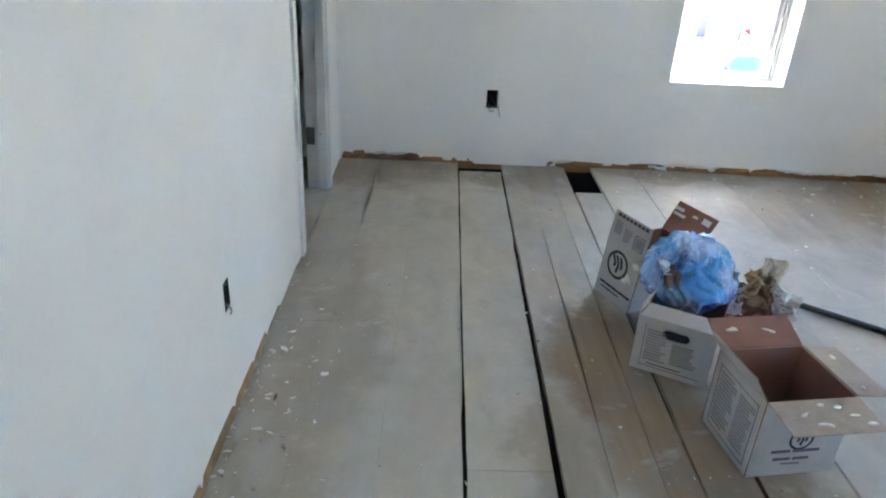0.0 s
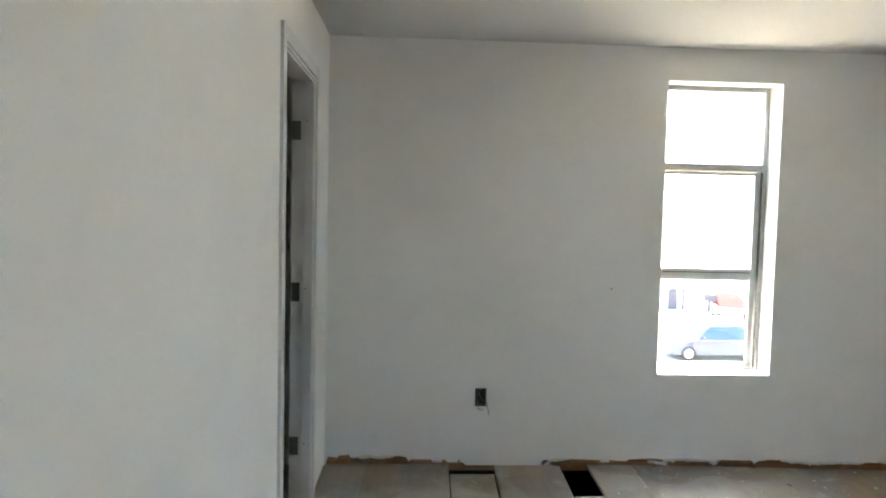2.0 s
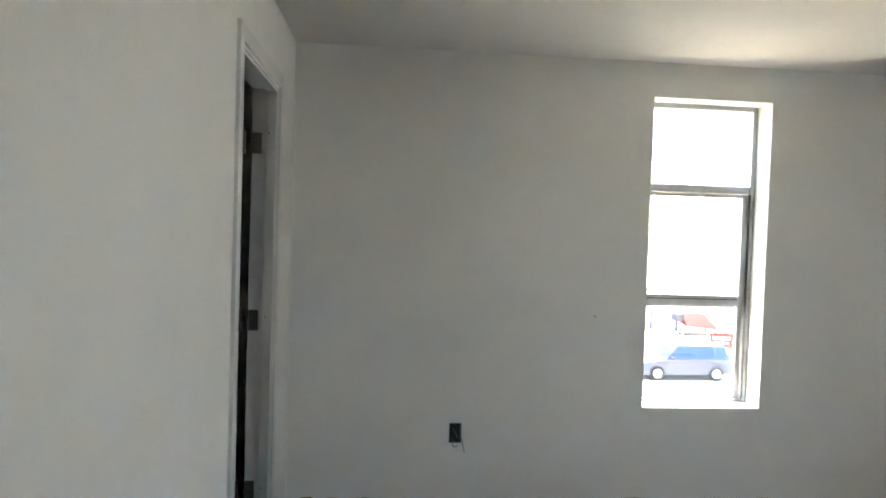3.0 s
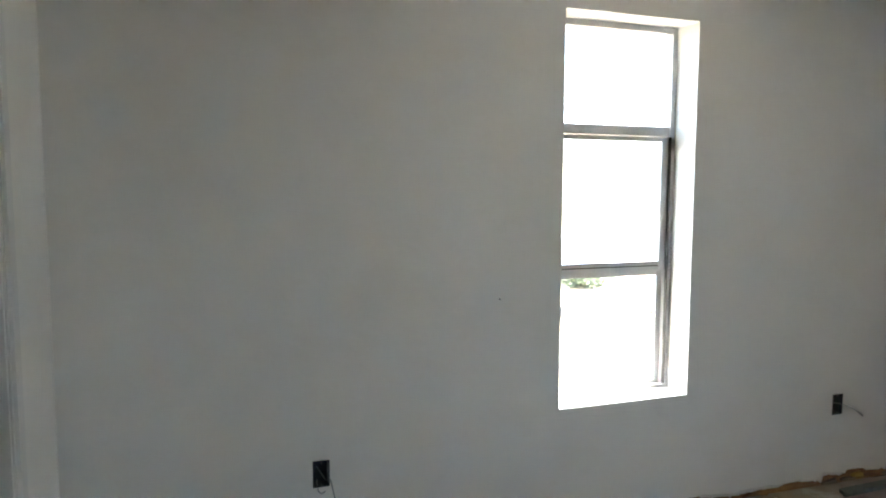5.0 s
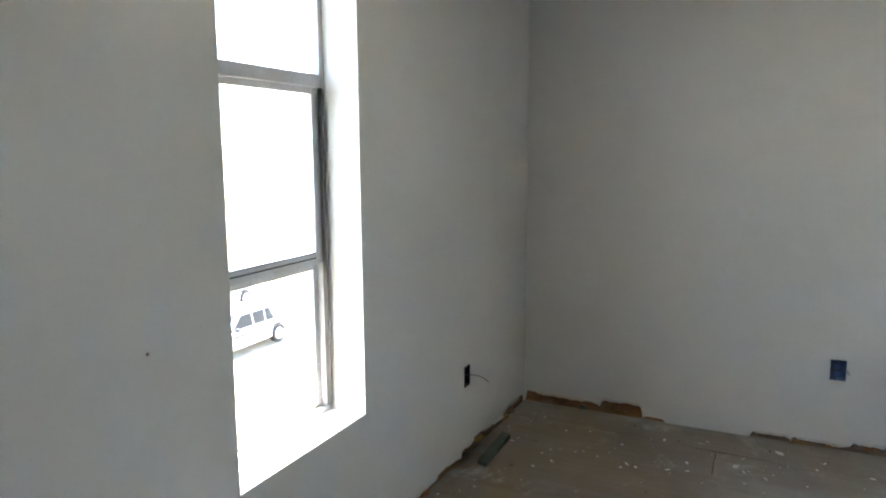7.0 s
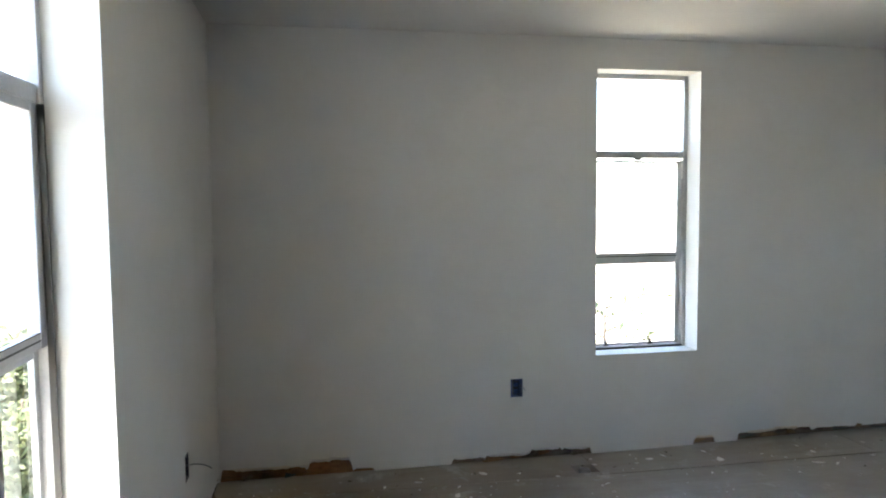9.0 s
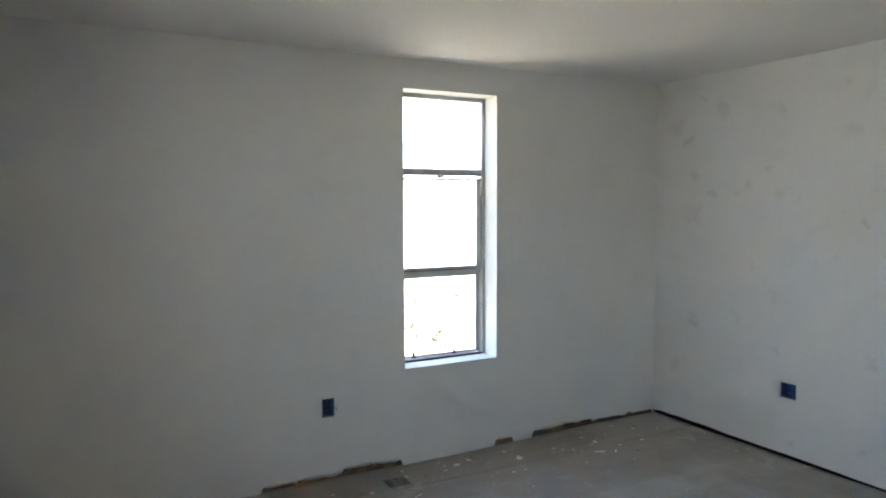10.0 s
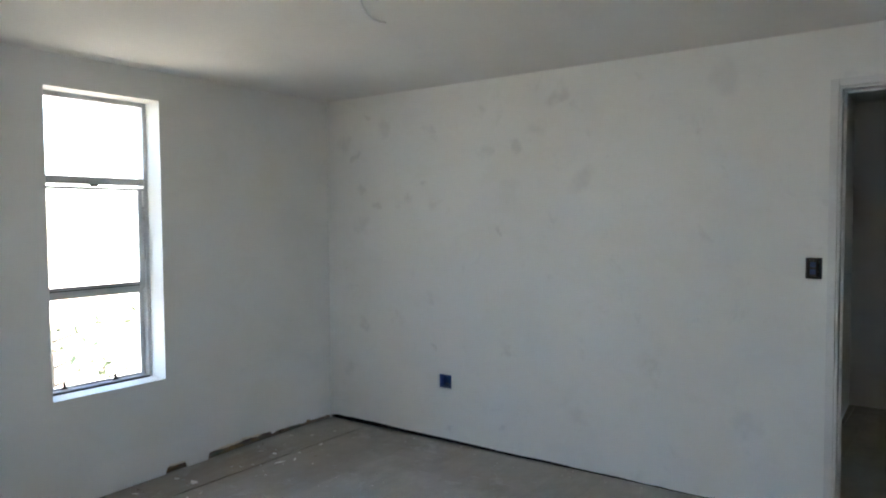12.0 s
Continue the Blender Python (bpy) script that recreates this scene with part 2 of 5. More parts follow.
SMUDGES = [(2.249, 2.212, 0.085, 0.34), (1.318, 2.192, 0.13, 0.22), (2.554, 1.93, 0.06, 0.32), (2.759, 1.914, 0.07, 0.22), (2.123, 1.707, 0.11, 0.26),
           (2.80, 2.193, 0.06, 0.20), (2.657, 1.421, 0.035, 0.35), (3.822, 1.463, 0.09, 0.2), (3.598, 2.114, 0.08, 0.2), (4.008, 2.063, 0.09, 0.25),
           (2.156, 0.332, 0.10, 0.22), (3.953, 0.399, 0.08, 0.22), (2.575, 1.689, 0.09, 0.15), (1.189, 0.46, 0.09, 0.18), (2.398, 2.054, 0.08, 0.2),
           (3.79, 2.2, 0.035, 0.3), (3.89, 1.96, 0.05, 0.36), (3.81, 1.71, 0.06, 0.3), (3.67, 1.6, 0.05, 0.32), (3.4, 1.63, 0.05, 0.3), (3.29, 1.73, 0.04, 0.3), (3.82, 0.72, 0.05, 0.28), (3.17, 0.62, 0.03, 0.3), (3.05, 0.11, 0.05, 0.3), (2.63, 0.13, 0.05, 0.28), (2.58, 0.65, 0.05, 0.28)]
PAINT = wall_material("primed_drywall")
PAINT_S = wall_material("scuffed_drywall", SMUDGES, 0.22)
CEIL = surface("ceiling_paint", (0.86, 0.845, 0.81), 0.85, large=0.8, fine=90, vary=0.05, relief=0.25)
TRIM = surface("trim_paint", (0.79, 0.785, 0.77), 0.5, large=4, fine=80, vary=0.08, relief=0.08)
FRAME_GREY = surface("door_frame_paint", (0.72, 0.715, 0.70), 0.5, large=3, fine=70, vary=0.10, relief=0.08)
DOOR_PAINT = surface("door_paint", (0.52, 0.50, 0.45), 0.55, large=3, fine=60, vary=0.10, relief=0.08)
PLATE = surface("old_stained_timber", (0.36, 0.19, 0.075), 0.8, large=5, fine=40, vary=0.45, relief=0.6, stretch=(1, 1, 3), depth=0.004)
PLATE_PALE = surface("weathered_tan_timber", (0.36, 0.24, 0.12), 0.8, large=5, fine=40, vary=0.35, relief=0.6, stretch=(1, 3, 1), depth=0.004)
GOLD = surface("golden_torn_fibreboard", (0.50, 0.33, 0.09), 0.85, large=8, fine=60, vary=0.35, relief=0.5, depth=0.003)
PLATE_RED = surface("old_red_timber", (0.27, 0.20, 0.15), 0.8, large=6, fine=40, vary=0.5, relief=0.6, stretch=(1, 1, 3), depth=0.004)
# near-black colour stands in for deep shade in gaps and floor holes
SHADE_BLACK = surface("painted_shade_black", (0.009, 0.008, 0.007), 0.95, large=4, fine=30, vary=0.3)
BOARD = board_material()
ALU = surface("weathered_aluminium", (0.56, 0.56, 0.57), 0.5, 0.3, large=6, fine=90, vary=0.18, relief=0.1)
DARK_METAL = surface("dark_bronze_metal", (0.05, 0.048, 0.045), 0.45, 0.6, large=8, fine=90, vary=0.2)
HINGE = surface("dull_steel", (0.30, 0.295, 0.285), 0.45, 0.6, large=20, fine=150, vary=0.2, relief=0.08)
HINGE_DARK = surface("dark_steel", (0.11, 0.108, 0.10), 0.5, 0.4, large=20, fine=150, vary=0.2, relief=0.08)
GLASS = glass_material()
BLUE_BOX = surface("blue_plastic_box", (0.035, 0.085, 0.27), 0.45, large=20, fine=200, vary=0.2, relief=0.05)
DARK_BOX = surface("grimy_dark_plastic", (0.028, 0.034, 0.055), 0.5, large=20, fine=200, vary=0.3, relief=0.05)
WIRE_W = surface("white_wire", (0.86, 0.85, 0.83), 0.5, large=20, fine=200, vary=0.1, relief=0)
WIRE_G = surface("grey_wire", (0.24, 0.26, 0.29), 0.5, large=20, fine=200, vary=0.15, relief=0)
KRAFT = surface("brown_cardboard", (0.33, 0.175, 0.135), 0.85, large=7, fine=120, vary=0.16, relief=0.15)
DUSTY_KRAFT = surface("dusty_brown_cardboard", (0.46, 0.385, 0.32), 0.85, large=9, fine=120, vary=0.2, relief=0.15)
TAN_KRAFT = surface("light_brown_paper", (0.58, 0.40, 0.25), 0.85, large=9, fine=120, vary=0.15, relief=0.06)
CARD_WHITE = surface("white_coated_cardboard", (0.62, 0.61, 0.60), 0.7, large=7, fine=140, vary=0.10, relief=0.1)
INK = surface("grey_print", (0.37, 0.37, 0.39), 0.7, large=20, fine=200, vary=0.15, relief=0)
INK_PURPLE = surface("faded_purple_print", (0.17, 0.155, 0.23), 0.7, large=20, fine=200, vary=0.2, relief=0)
INK_DARK = surface("black_print", (0.05, 0.05, 0.07), 0.7, large=20, fine=200, vary=0.2, relief=0)
FLAKE = surface("plaster_flake", (0.88, 0.86, 0.82), 0.9, large=8, fine=60, vary=0.06)
CHIP = surface("dark_wood_chip", (0.16, 0.13, 0.10), 0.85, large=8, fine=60, vary=0.3)
PAPER = surface("torn_packing_paper", (0.88, 0.79, 0.66), 0.85, large=10, fine=90, vary=0.14, relief=0.06)
PAPER_W = surface("crumpled_white_paper", (0.88, 0.87, 0.86), 0.85, large=10, fine=90, vary=0.08, relief=0.06)
BAG = plastic_bag_material()
BAG_PALE = surface("white_plastic_film", (0.66, 0.76, 0.90), 0.22, large=30, fine=90, vary=0.2, relief=0.3)
BLACK_ROD = surface("black_lacquer", (0.02, 0.02, 0.022), 0.28, large=8, fine=120, vary=0.2, relief=0.03)
OFFCUT = surface("grey_green_timber", (0.16, 0.17, 0.145), 0.8, large=9, fine=60, vary=0.3, relief=0.4)
STUCCO = surface("outside_render", (0.42, 0.38, 0.33), 0.9, large=0.6, fine=30, vary=0.12, relief=0.4)
ROOFING = surface("roof_felt", (0.12, 0.115, 0.11), 0.9, large=0.8, fine=30, vary=0.2)
GROUND_M = surface("pale_worn_asphalt", (0.38, 0.32, 0.235), 0.9, large=0.12, fine=8, vary=0.14, relief=0.2, depth=0.01)
RUBBER = surface("tyre_rubber", (0.025, 0.025, 0.027), 0.8, large=4, fine=60, vary=0.2)
RIM = surface("alloy_rim", (0.55, 0.56, 0.58), 0.35, 0.7, large=6, fine=60, vary=0.1, relief=0)
CAR_GLASS = surface("car_window", (0.05, 0.11, 0.25), 0.45, large=2, fine=20, vary=0.1, relief=0)
GREY_GLASS = surface("grey_car_window", (0.05, 0.05, 0.055), 0.4, large=2, fine=20, vary=0.1, relief=0)
BLUE_CAR = surface("silver_blue_car_paint", (0.055, 0.068, 0.11), 0.3, 0.3, large=1.5, fine=40, vary=0.06, relief=0)
WHITE_CAR = surface("white_car_paint", (0.75, 0.75, 0.74), 0.3, large=1.5, fine=40, vary=0.05, relief=0)
LAMP_RED = surface("red_lamp_lens", (0.30, 0.02, 0.02), 0.2, large=6, fine=40, vary=0.1, relief=0)
LAMP_CLEAR = surface("clear_lamp_lens", (0.6, 0.6, 0.6), 0.15, large=6, fine=40, vary=0.1, relief=0)
RED_SIGN = surface("faded_red_canvas", (0.20, 0.010, 0.008), 0.7, large=2, fine=30, vary=0.15)
DARK_SIGN = surface("dark_painted_wood", (0.05, 0.045, 0.06), 0.6, large=2, fine=30, vary=0.2)
PALE_RENDER = surface("pale_outside_render", (0.74, 0.70, 0.63), 0.9, large=0.5, fine=20, vary=0.08, relief=0.3)
BARK = surface("tree_bark", (0.13, 0.10, 0.075), 0.9, large=4, fine=30, vary=0.3, relief=0.6, depth=0.02)
LEAF = surface("yellow_green_leaf", (0.07, 0.085, 0.018), 0.6, large=1.6, fine=12, vary=0.45, relief=0)
LEAF_DARK = surface("dark_green_leaf", (0.06, 0.085, 0.035), 0.6, large=1.6, fine=12, vary=0.45, relief=0)


# ---- mesh helpers ----
def add_box(bm, x0, x1, y0, y1, z0, z1, m=None):
    vs = [bm.verts.new(Vector(c) if m is None else m @ Vector(c)) for c in
          ((x0, y0, z0), (x1, y0, z0), (x1, y1, z0), (x0, y1, z0), (x0, y0, z1), (x1, y0, z1), (x1, y1, z1), (x0, y1, z1))]
    return [bm.faces.new([vs[i] for i in q]) for q in ((0, 3, 2, 1), (4, 5, 6, 7), (0, 1, 5, 4), (1, 2, 6, 5), (2, 3, 7, 6), (3, 0, 4, 7))]


def box_bm(x0, x1, y0, y1, z0, z1, bevel=0.0):
    bm = bmesh.new()
    add_box(bm, x0, x1, y0, y1, z0, z1)
    if bevel:
        bmesh.ops.bevel(bm, geom=bm.edges[:], offset=bevel, segments=2, affect="EDGES", profile=0.7)
    return bm


def tube_bm(points, radius, sides=8, caps=True, radii=None):
    """A round bar along the points."""
    bm = bmesh.new()
    rings = []
    pts = [Vector(p) for p in points]
    for i, p in enumerate(pts):
        d = (pts[min(i + 1, len(pts) - 1)] - pts[max(i - 1, 0)]).normalized()
        a = d.orthogonal().normalized() if i == 0 else (side - d * side.dot(d)).normalized()
        side = a
        b = d.cross(a)
        r = radii[i] if radii else radius
        rings.append([bm.verts.new(p + (a * math.cos(k * 2 * math.pi / sides) + b * math.sin(k * 2 * math.pi / sides)) * r) for k in range(sides)])
    for u, v in zip(rings, rings[1:]):
        for k in range(sides):
            bm.faces.new((u[k], u[(k + 1) % sides], v[(k + 1) % sides], v[k]))
    if caps:
        bm.faces.new(rings[0][::-1])
        bm.faces.new(rings[-1])
    for f in bm.faces:
        f.smooth = True
    return bm


def mesh_of(name, bm, *materials):
    bmesh.ops.recalc_face_normals(bm, faces=bm.faces[:])
    me = bpy.data.meshes.new(name)
    bm.to_mesh(me)
    bm.free()
    for m in materials:
        me.materials.append(m)
    return me


def thing(name, bm, material, label, category, kind="", group=""):
    return tagged(new(name, mesh_of(name, bm, material)), label, category, group, kind)


def empty(name, m, label, category, kind="", group=""):
    ob = new(name)
    ob.empty_display_size = 0.1
    ob.matrix_world = m
    return tagged(ob, label, category, group, kind)


def part(name, bm, material, parent, label=""):
    mats = material if isinstance(material, (list, tuple)) else [material]
    ob = new(name, mesh_of(name, bm, *mats))
    ob.parent = parent
    return tagged(ob, label) if label else ob


def wall_point(side, u, d, z):
    """A point u along a wall, d behind its room face, at height z."""
    return {"n": (u, YN + d, z), "e": (XE + d, u, z), "s": (u, YS - d, z), "w": (XW - d + 0.016 * (u - YN), u, z)}[side]


def sheet_bm(side, u0, u1, z0, z1, d0, d1, openings, step=None, bottom=None):
    """A sheet of wall between two depths, with openings, and a ragged lower edge where bottom(u) gives one."""
    us = {u0, u1}
    zs = {z0, z1}
    for a, b, c, d in openings:
        us |= {max(u0, a), min(u1, b)}
        zs |= {max(z0, c), min(z1, d)}
    if step:
        us |= {round(u0 + i * step, 4) for i in range(1, int((u1 - u0) / step))}
    us = sorted(us)
    us = [u for i, u in enumerate(us) if i == 0 or u - us[i - 1] > 1e-4]
    zs = sorted(zs)
    bm = bmesh.new()
    made = {}

    def vert(u, z):
        zz = bottom(u) if bottom and z == z0 else z
        key = (round(u, 4), round(z, 4))
        if key not in made:
            made[key] = bm.verts.new(wall_point(side, u, d0, zz))
        return made[key]

    for a, b in zip(us, us[1:]):
        for c, d in zip(zs, zs[1:]):
            um, zm = (a + b) / 2, (c + d) / 2
            if any(o[0] < um < o[1] and o[2] < zm < o[3] for o in openings):
                continue
            bm.faces.new((vert(a, c), vert(b, c), vert(b, d), vert(a, d)))
    out = bmesh.ops.extrude_face_region(bm, geom=bm.faces[:])
    shift = Vector(wall_point(side, 0, d1, 0)) - Vector(wall_point(side, 0, d0, 0))
    bmesh.ops.translate(bm, verts=[v for v in out["geom"] if isinstance(v, bmesh.types.BMVert)], vec=shift)
    return bm


def slab_bm(side, u0, u1, z0, z1, d0, d1, bevel=0.0):
    bm = bmesh.new()
    vs = [bm.verts.new(wall_point(side, u, d, z)) for z in (z0, z1) for u, d in ((u0, d0), (u1, d0), (u1, d1), (u0, d1))]
    for q in ((0, 3, 2, 1), (4, 5, 6, 7), (0, 1, 5, 4), (1, 2, 6, 5), (2, 3, 7, 6), (3, 0, 4, 7)):
        bm.faces.new([vs[i] for i in q])
    bmesh.ops.recalc_face_normals(bm, faces=bm.faces[:])
    if bevel:
        bmesh.ops.bevel(bm, geom=bm.edges[:], offset=bevel, segments=2, affect="EDGES", profile=0.7)
    return bm


def ragged(spans, seed, torn=1.0, base=lambda u: 0.001):
    """Lower edge of the drywall: height over the floor by stretches, torn off in slanted steps and splinters."""
    r = random.Random(int(seed * 10))
    steps = []
    for a, b, h in spans:
        u = a
        while u < b:
            w = r.choice((0.05, 0.09, 0.16, 0.26)) * r.uniform(0.7, 1.3)
            k = r.uniform(-0.30, 0.30) * torn
            steps.append((u, min(b, u + w), h * (1 + k), h * (1 + k + r.uniform(-0.35, 0.35) * torn), a, b))
            u += w

    def at(u):
        for a, b, h0, h1, s0, s1 in steps:
            if a <= u <= b:
                h = h0 + (h1 - h0) * (u - a) / max(1e-6, b - a)
                h *= 1 + 0.07 * torn * noise.noise(Vector((u * 60, seed, 4.1)))
                return base(u) + max(0.004, h * min(1.0, min(u - s0, s1 - u) / 0.03 + 0.55))
        return base(u)
    return at


# ---- walls ----
OUT_N1, OUT_N2 = (0.668, 0.732, 0.341, 0.444), (3.252, 3.320, 0.338, 0.443)
OUT_E = (4.642, 4.713, 0.328, 0.433)
OUT_S, SWITCH_S = (3.040, 3.146, 0.352, 0.449), (0.872, 0.943, 1.195, 1.296)
OUT_W = (4.005, 4.050, 0.352, 0.437)

EDGE_N = ragged([(-0.16, 0.30, 0.044), (0.30, 0.52, 0.034), (0.52, 0.62, 0.016), (1.06, 1.22, 0.030), (1.22, 2.3, 0.037), (2.3, 3.2, 0.044), (3.2, 4.16, 0.056)], 1.5, 0.85, lambda u: floor_z(u, YN) + 0.001)
EDGE_E = ragged([(5.86, 6.32, 0.056), (5.62, 5.86, 0.072), (5.50, 5.62, 0.022), (4.87, 5.06, 0.042), (4.60, 4.87, 0.026), (4.40, 4.60, 0.056), (4.22, 4.40, 0.042),
                 (3.42, 3.56, 0.040), (2.75, 3.27, 0.050), (2.18, 2.75, 0.030)], 7.5, 0.7, lambda u: floor_z(XE, u) + 0.001)
wall_n = thing("wall_north", sheet_bm("n", XW, XE, 0, TOP, 0, 0.012, [WIN_N, OUT_N1, OUT_N2], 0.008,
               EDGE_N),
               PAINT, "white primed drywall with a torn lower edge", "wall", "structure")
wall_e = thing("wall_east", sheet_bm("e", YS, YN, 0, TOP, 0, 0.012, [WIN_E, OUT_E], 0.008,
               EDGE_E),
               PAINT, "white primed drywall with a torn lower edge", "wall", "structure")
wall_s = thing("wall_south", sheet_bm("s", -1.9, XE, 0, TOP, 0, 0.012, [DOOR_S, OUT_S, SWITCH_S], 0.05,
               ragged([(0.85, 4.15, 0.012)], 3.5, 0.6)),
               PAINT_S, "scuffed and stained unpainted white drywall", "wall", "structure")
wall_w = thing("wall_west", sheet_bm("w", YS - 0.01, YN, 0, TOP, 0, 0.012, [DOOR_W, OUT_W], 0.016,
               ragged([(2.2, 3.70, 0.082), (3.70, 4.00, 0.070), (4.00, 4.22, 0.064), (4.22, 4.40, 0.048), (4.40, 4.60, 0.030), (4.60, 4.95, 0.012), (5.90, 6.30, 0.012)], 5.5, 0.4)),
               PAINT, "white primed drywall with a torn lower edge", "wall", "structure")
# the south plate is near-black: shade of the gap put into its colour
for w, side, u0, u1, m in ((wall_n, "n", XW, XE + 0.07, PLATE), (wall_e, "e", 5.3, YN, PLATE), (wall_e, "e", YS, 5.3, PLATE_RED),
                           (wall_s, "s", 0.83, XE, SHADE_BLACK), (wall_s, "s", -1.9, -0.08, PLATE_RED), (wall_w, "w", YS, 4.90, PLATE_PALE), (wall_w, "w", 5.88, YN, PLATE_PALE)):
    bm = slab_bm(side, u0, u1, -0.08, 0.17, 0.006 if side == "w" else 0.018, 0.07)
    part("bottom_plate", bm, m, w, "exposed timber plate, brown, or shade-black along the south wall")

# splinters and torn paper left along the foot of two walls
r = random.Random(31)
for wall, side, u0, u1, count in ((wall_n, "n", -0.15, 0.60, 9), (wall_n, "n", 1.05, 1.30, 4), (wall_n, "n", 1.30, 3.10, 13), (wall_n, "n", 3.1, 4.1, 6), (wall_e, "e", 4.3, 5.05, 7), (wall_e, "e", 3.43, 3.55, 2),
                                   (wall_e, "e", 2.3, 3.25, 8), (wall_e, "e", 5.65, 6.25, 4)):
    for _ in range(count):
        u, ln, z = r.uniform(u0, u1), r.uniform(0.035, 0.13), r.uniform(0.012, 0.036)
        z += floor_z(*wall_point(side, u, 0, 0)[:2])
        bm = bmesh.new()
        t0, t1, lean = r.uniform(0.003, 0.008), r.uniform(0.008, 0.018), r.uniform(-0.010, 0.010)
        low = [(u - ln / 2, z - t0), (u + ln / 2, z - t1 + lean), (u + ln * 0.42, z + t1 * 0.6 + lean), (u + ln * 0.1, z + t0 + lean * 0.5), (u - ln * 0.3, z + t1 * 0.4)]
        front = [bm.verts.new(wall_point(side, a, r.uniform(-0.006, 0.004), b)) for a, b in low]
        back = [bm.verts.new(wall_point(side, a, 0.017, b)) for a, b in low]
        bm.faces.new(front)
        for i in range(5):
            bm.faces.new((front[i], back[i], back[(i + 1) % 5], front[(i + 1) % 5]))
        bmesh.ops.recalc_face_normals(bm, faces=bm.faces[:])
        part("splinter", bm, r.choice((GOLD, PLATE, PLATE, PAPER_W, PLATE_RED) if side == "n" else (PLATE, PLATE_RED, OFFCUT, PLATE_PALE)), wall, "torn splinter of wall lining")


def fringe(wall, side, u0, u1, edge, seed, material):
    """A torn strip of facing paper curling out of the broken lower edge of the drywall."""
    r = random.Random(seed)
    bm = bmesh.new()
    n = max(6, int((u1 - u0) / 0.008))
    rows = []
    for i in range(n + 1):
        u = u0 + (u1 - u0) * i / n
        low = edge(u)
        ends = min(1.0, min(i, n - i) / 3 + 0.2)
        hi = low + (0.008 + 0.006 * noise.noise(Vector((u * 21, seed, 0.3)))) * ends
        lo = low - (0.003 + 0.012 * max(0.0, noise.noise(Vector((u * 47, seed, 3.1)))) + r.uniform(0, 0.004)) * ends
        out = 0.004 + 0.005 * max(0.0, noise.noise(Vector((u * 33, seed, 7.7))))
        rows.append([bm.verts.new(wall_point(side, u, d, z)) for d, z in ((-0.0008, hi), (-0.0015 - out * 0.5, (hi + lo) / 2), (-0.001 - out, lo))])
    for a, b in zip(rows, rows[1:]):
        for k in range(2):
            bm.faces.new((a[k], b[k], b[k + 1], a[k + 1]))
    bmesh.ops.solidify(bm, geom=bm.faces[:], thickness=0.0012)
    return part("paper_fringe", bm, material, wall, "torn pale paper edge")


for k, (wall, side, u0, u1, m) in enumerate(((wall_e, "e", 5.60, 5.90, "pale"), (wall_e, "e", 5.95, 6.25, "tan"), (wall_e, "e", 4.86, 5.04, "pale"), (wall_e, "e", 4.61, 4.84, "pale"), (wall_e, "e", 4.42, 4.58, "pale"),
                                             (wall_e, "e", 4.24, 4.38, "pale"), (wall_e, "e", 3.43, 3.55, "tan"), (wall_e, "e", 2.85, 3.20, "tan"),
                                             (wall_n, "n", 3.62, 4.05, "pale"), (wall_n, "n", 3.05, 3.34, "pale"), (wall_n, "n", 2.45, 2.95, "pale"), (wall_n, "n", 1.75, 2.10, "pale"),
                                             (wall_n, "n", 0.02, 0.22, "tan"), (wall_n, "n", 1.08, 1.20, "tan"))):
    fringe(wall, side, u0, u1, EDGE_E if side == "e" else EDGE_N, 2.0 + k, PAPER_W if m == "pale" else PAPER)


def grown(o, k):
    return (o[0] - k, o[1] + k, o[2] - k, o[3] + k)


part("sheathing", sheet_bm("n", -2.1, XE + 0.075, -0.45, TOP + 0.25, 0.075, 0.20, [grown(WIN_N, 0.016)]), STUCCO, wall_n)
part("sheathing", sheet_bm("e", -0.6, YN + 0.20, -0.45, TOP + 0.25, 0.075, 0.20, [grown(WIN_E, 0.016)]), STUCCO, wall_e)
part("back_lining", sheet_bm("s", -1.9, XE + 0.07, 0.001, TOP, 0.128, 0.14, [grown(DOOR_S, 0.012)]), PAINT, wall_s)
part("back_lining", sheet_bm("w", YS - 0.14, YN + 0.07, 0.001, TOP, 0.090, 0.102, [grown(DOOR_W, 0.012)]), PAINT, wall_w)
for w, side, o in ((wall_n, "n", WIN_N), (wall_e, "e", WIN_E)):
    a, b, c, d = o
    for u0, u1, z0, z1 in ((a - 0.014, a, c - 0.014, d + 0.014), (b, b + 0.014, c - 0.014, d + 0.014), (a, b, d, d + 0.014), (a, b, c - 0.014, c)):
        part("window_reveal", slab_bm(side, u0, u1, z0, z1, 0.012, 0.15), PAINT, w, "white painted drywall window return")

ceiling = thing("ceiling", box_bm(-2.0, XE + 0.07, -0.5, YN + 0.07, TOP, TOP + 0.02), CEIL, "matte off-white plasterboard ceiling", "ceiling", "structure")


# ---- rooms beyond the two doorways: plain closing walls ----
for nm, b in (("wall_hall_east", (0.97, 1.09, -0.35, YS - 0.14)), ("wall_hall_west", (-2.0, -1.9, -0.45, 3.9)), ("wall_side_room_west", (-2.0, -1.9, 3.9, YN + 0.07)), ("wall_side_room_north", (-1.9, XW - 0.16, YN + 0.01, YN + 0.07)),
              ("wall_side_room", (-1.9, XW - 0.14, 3.9, 4.0))):
    thing(nm, box_bm(b[0], b[1], b[2], b[3], 0.001, TOP), PAINT, "plain drywall in shade", "wall", "structure")

HALL_LIGHT_GAP = (-1.72, -1.44, 1.15, 1.62)      # made-up opening, out of sight, added to let daylight into the hall


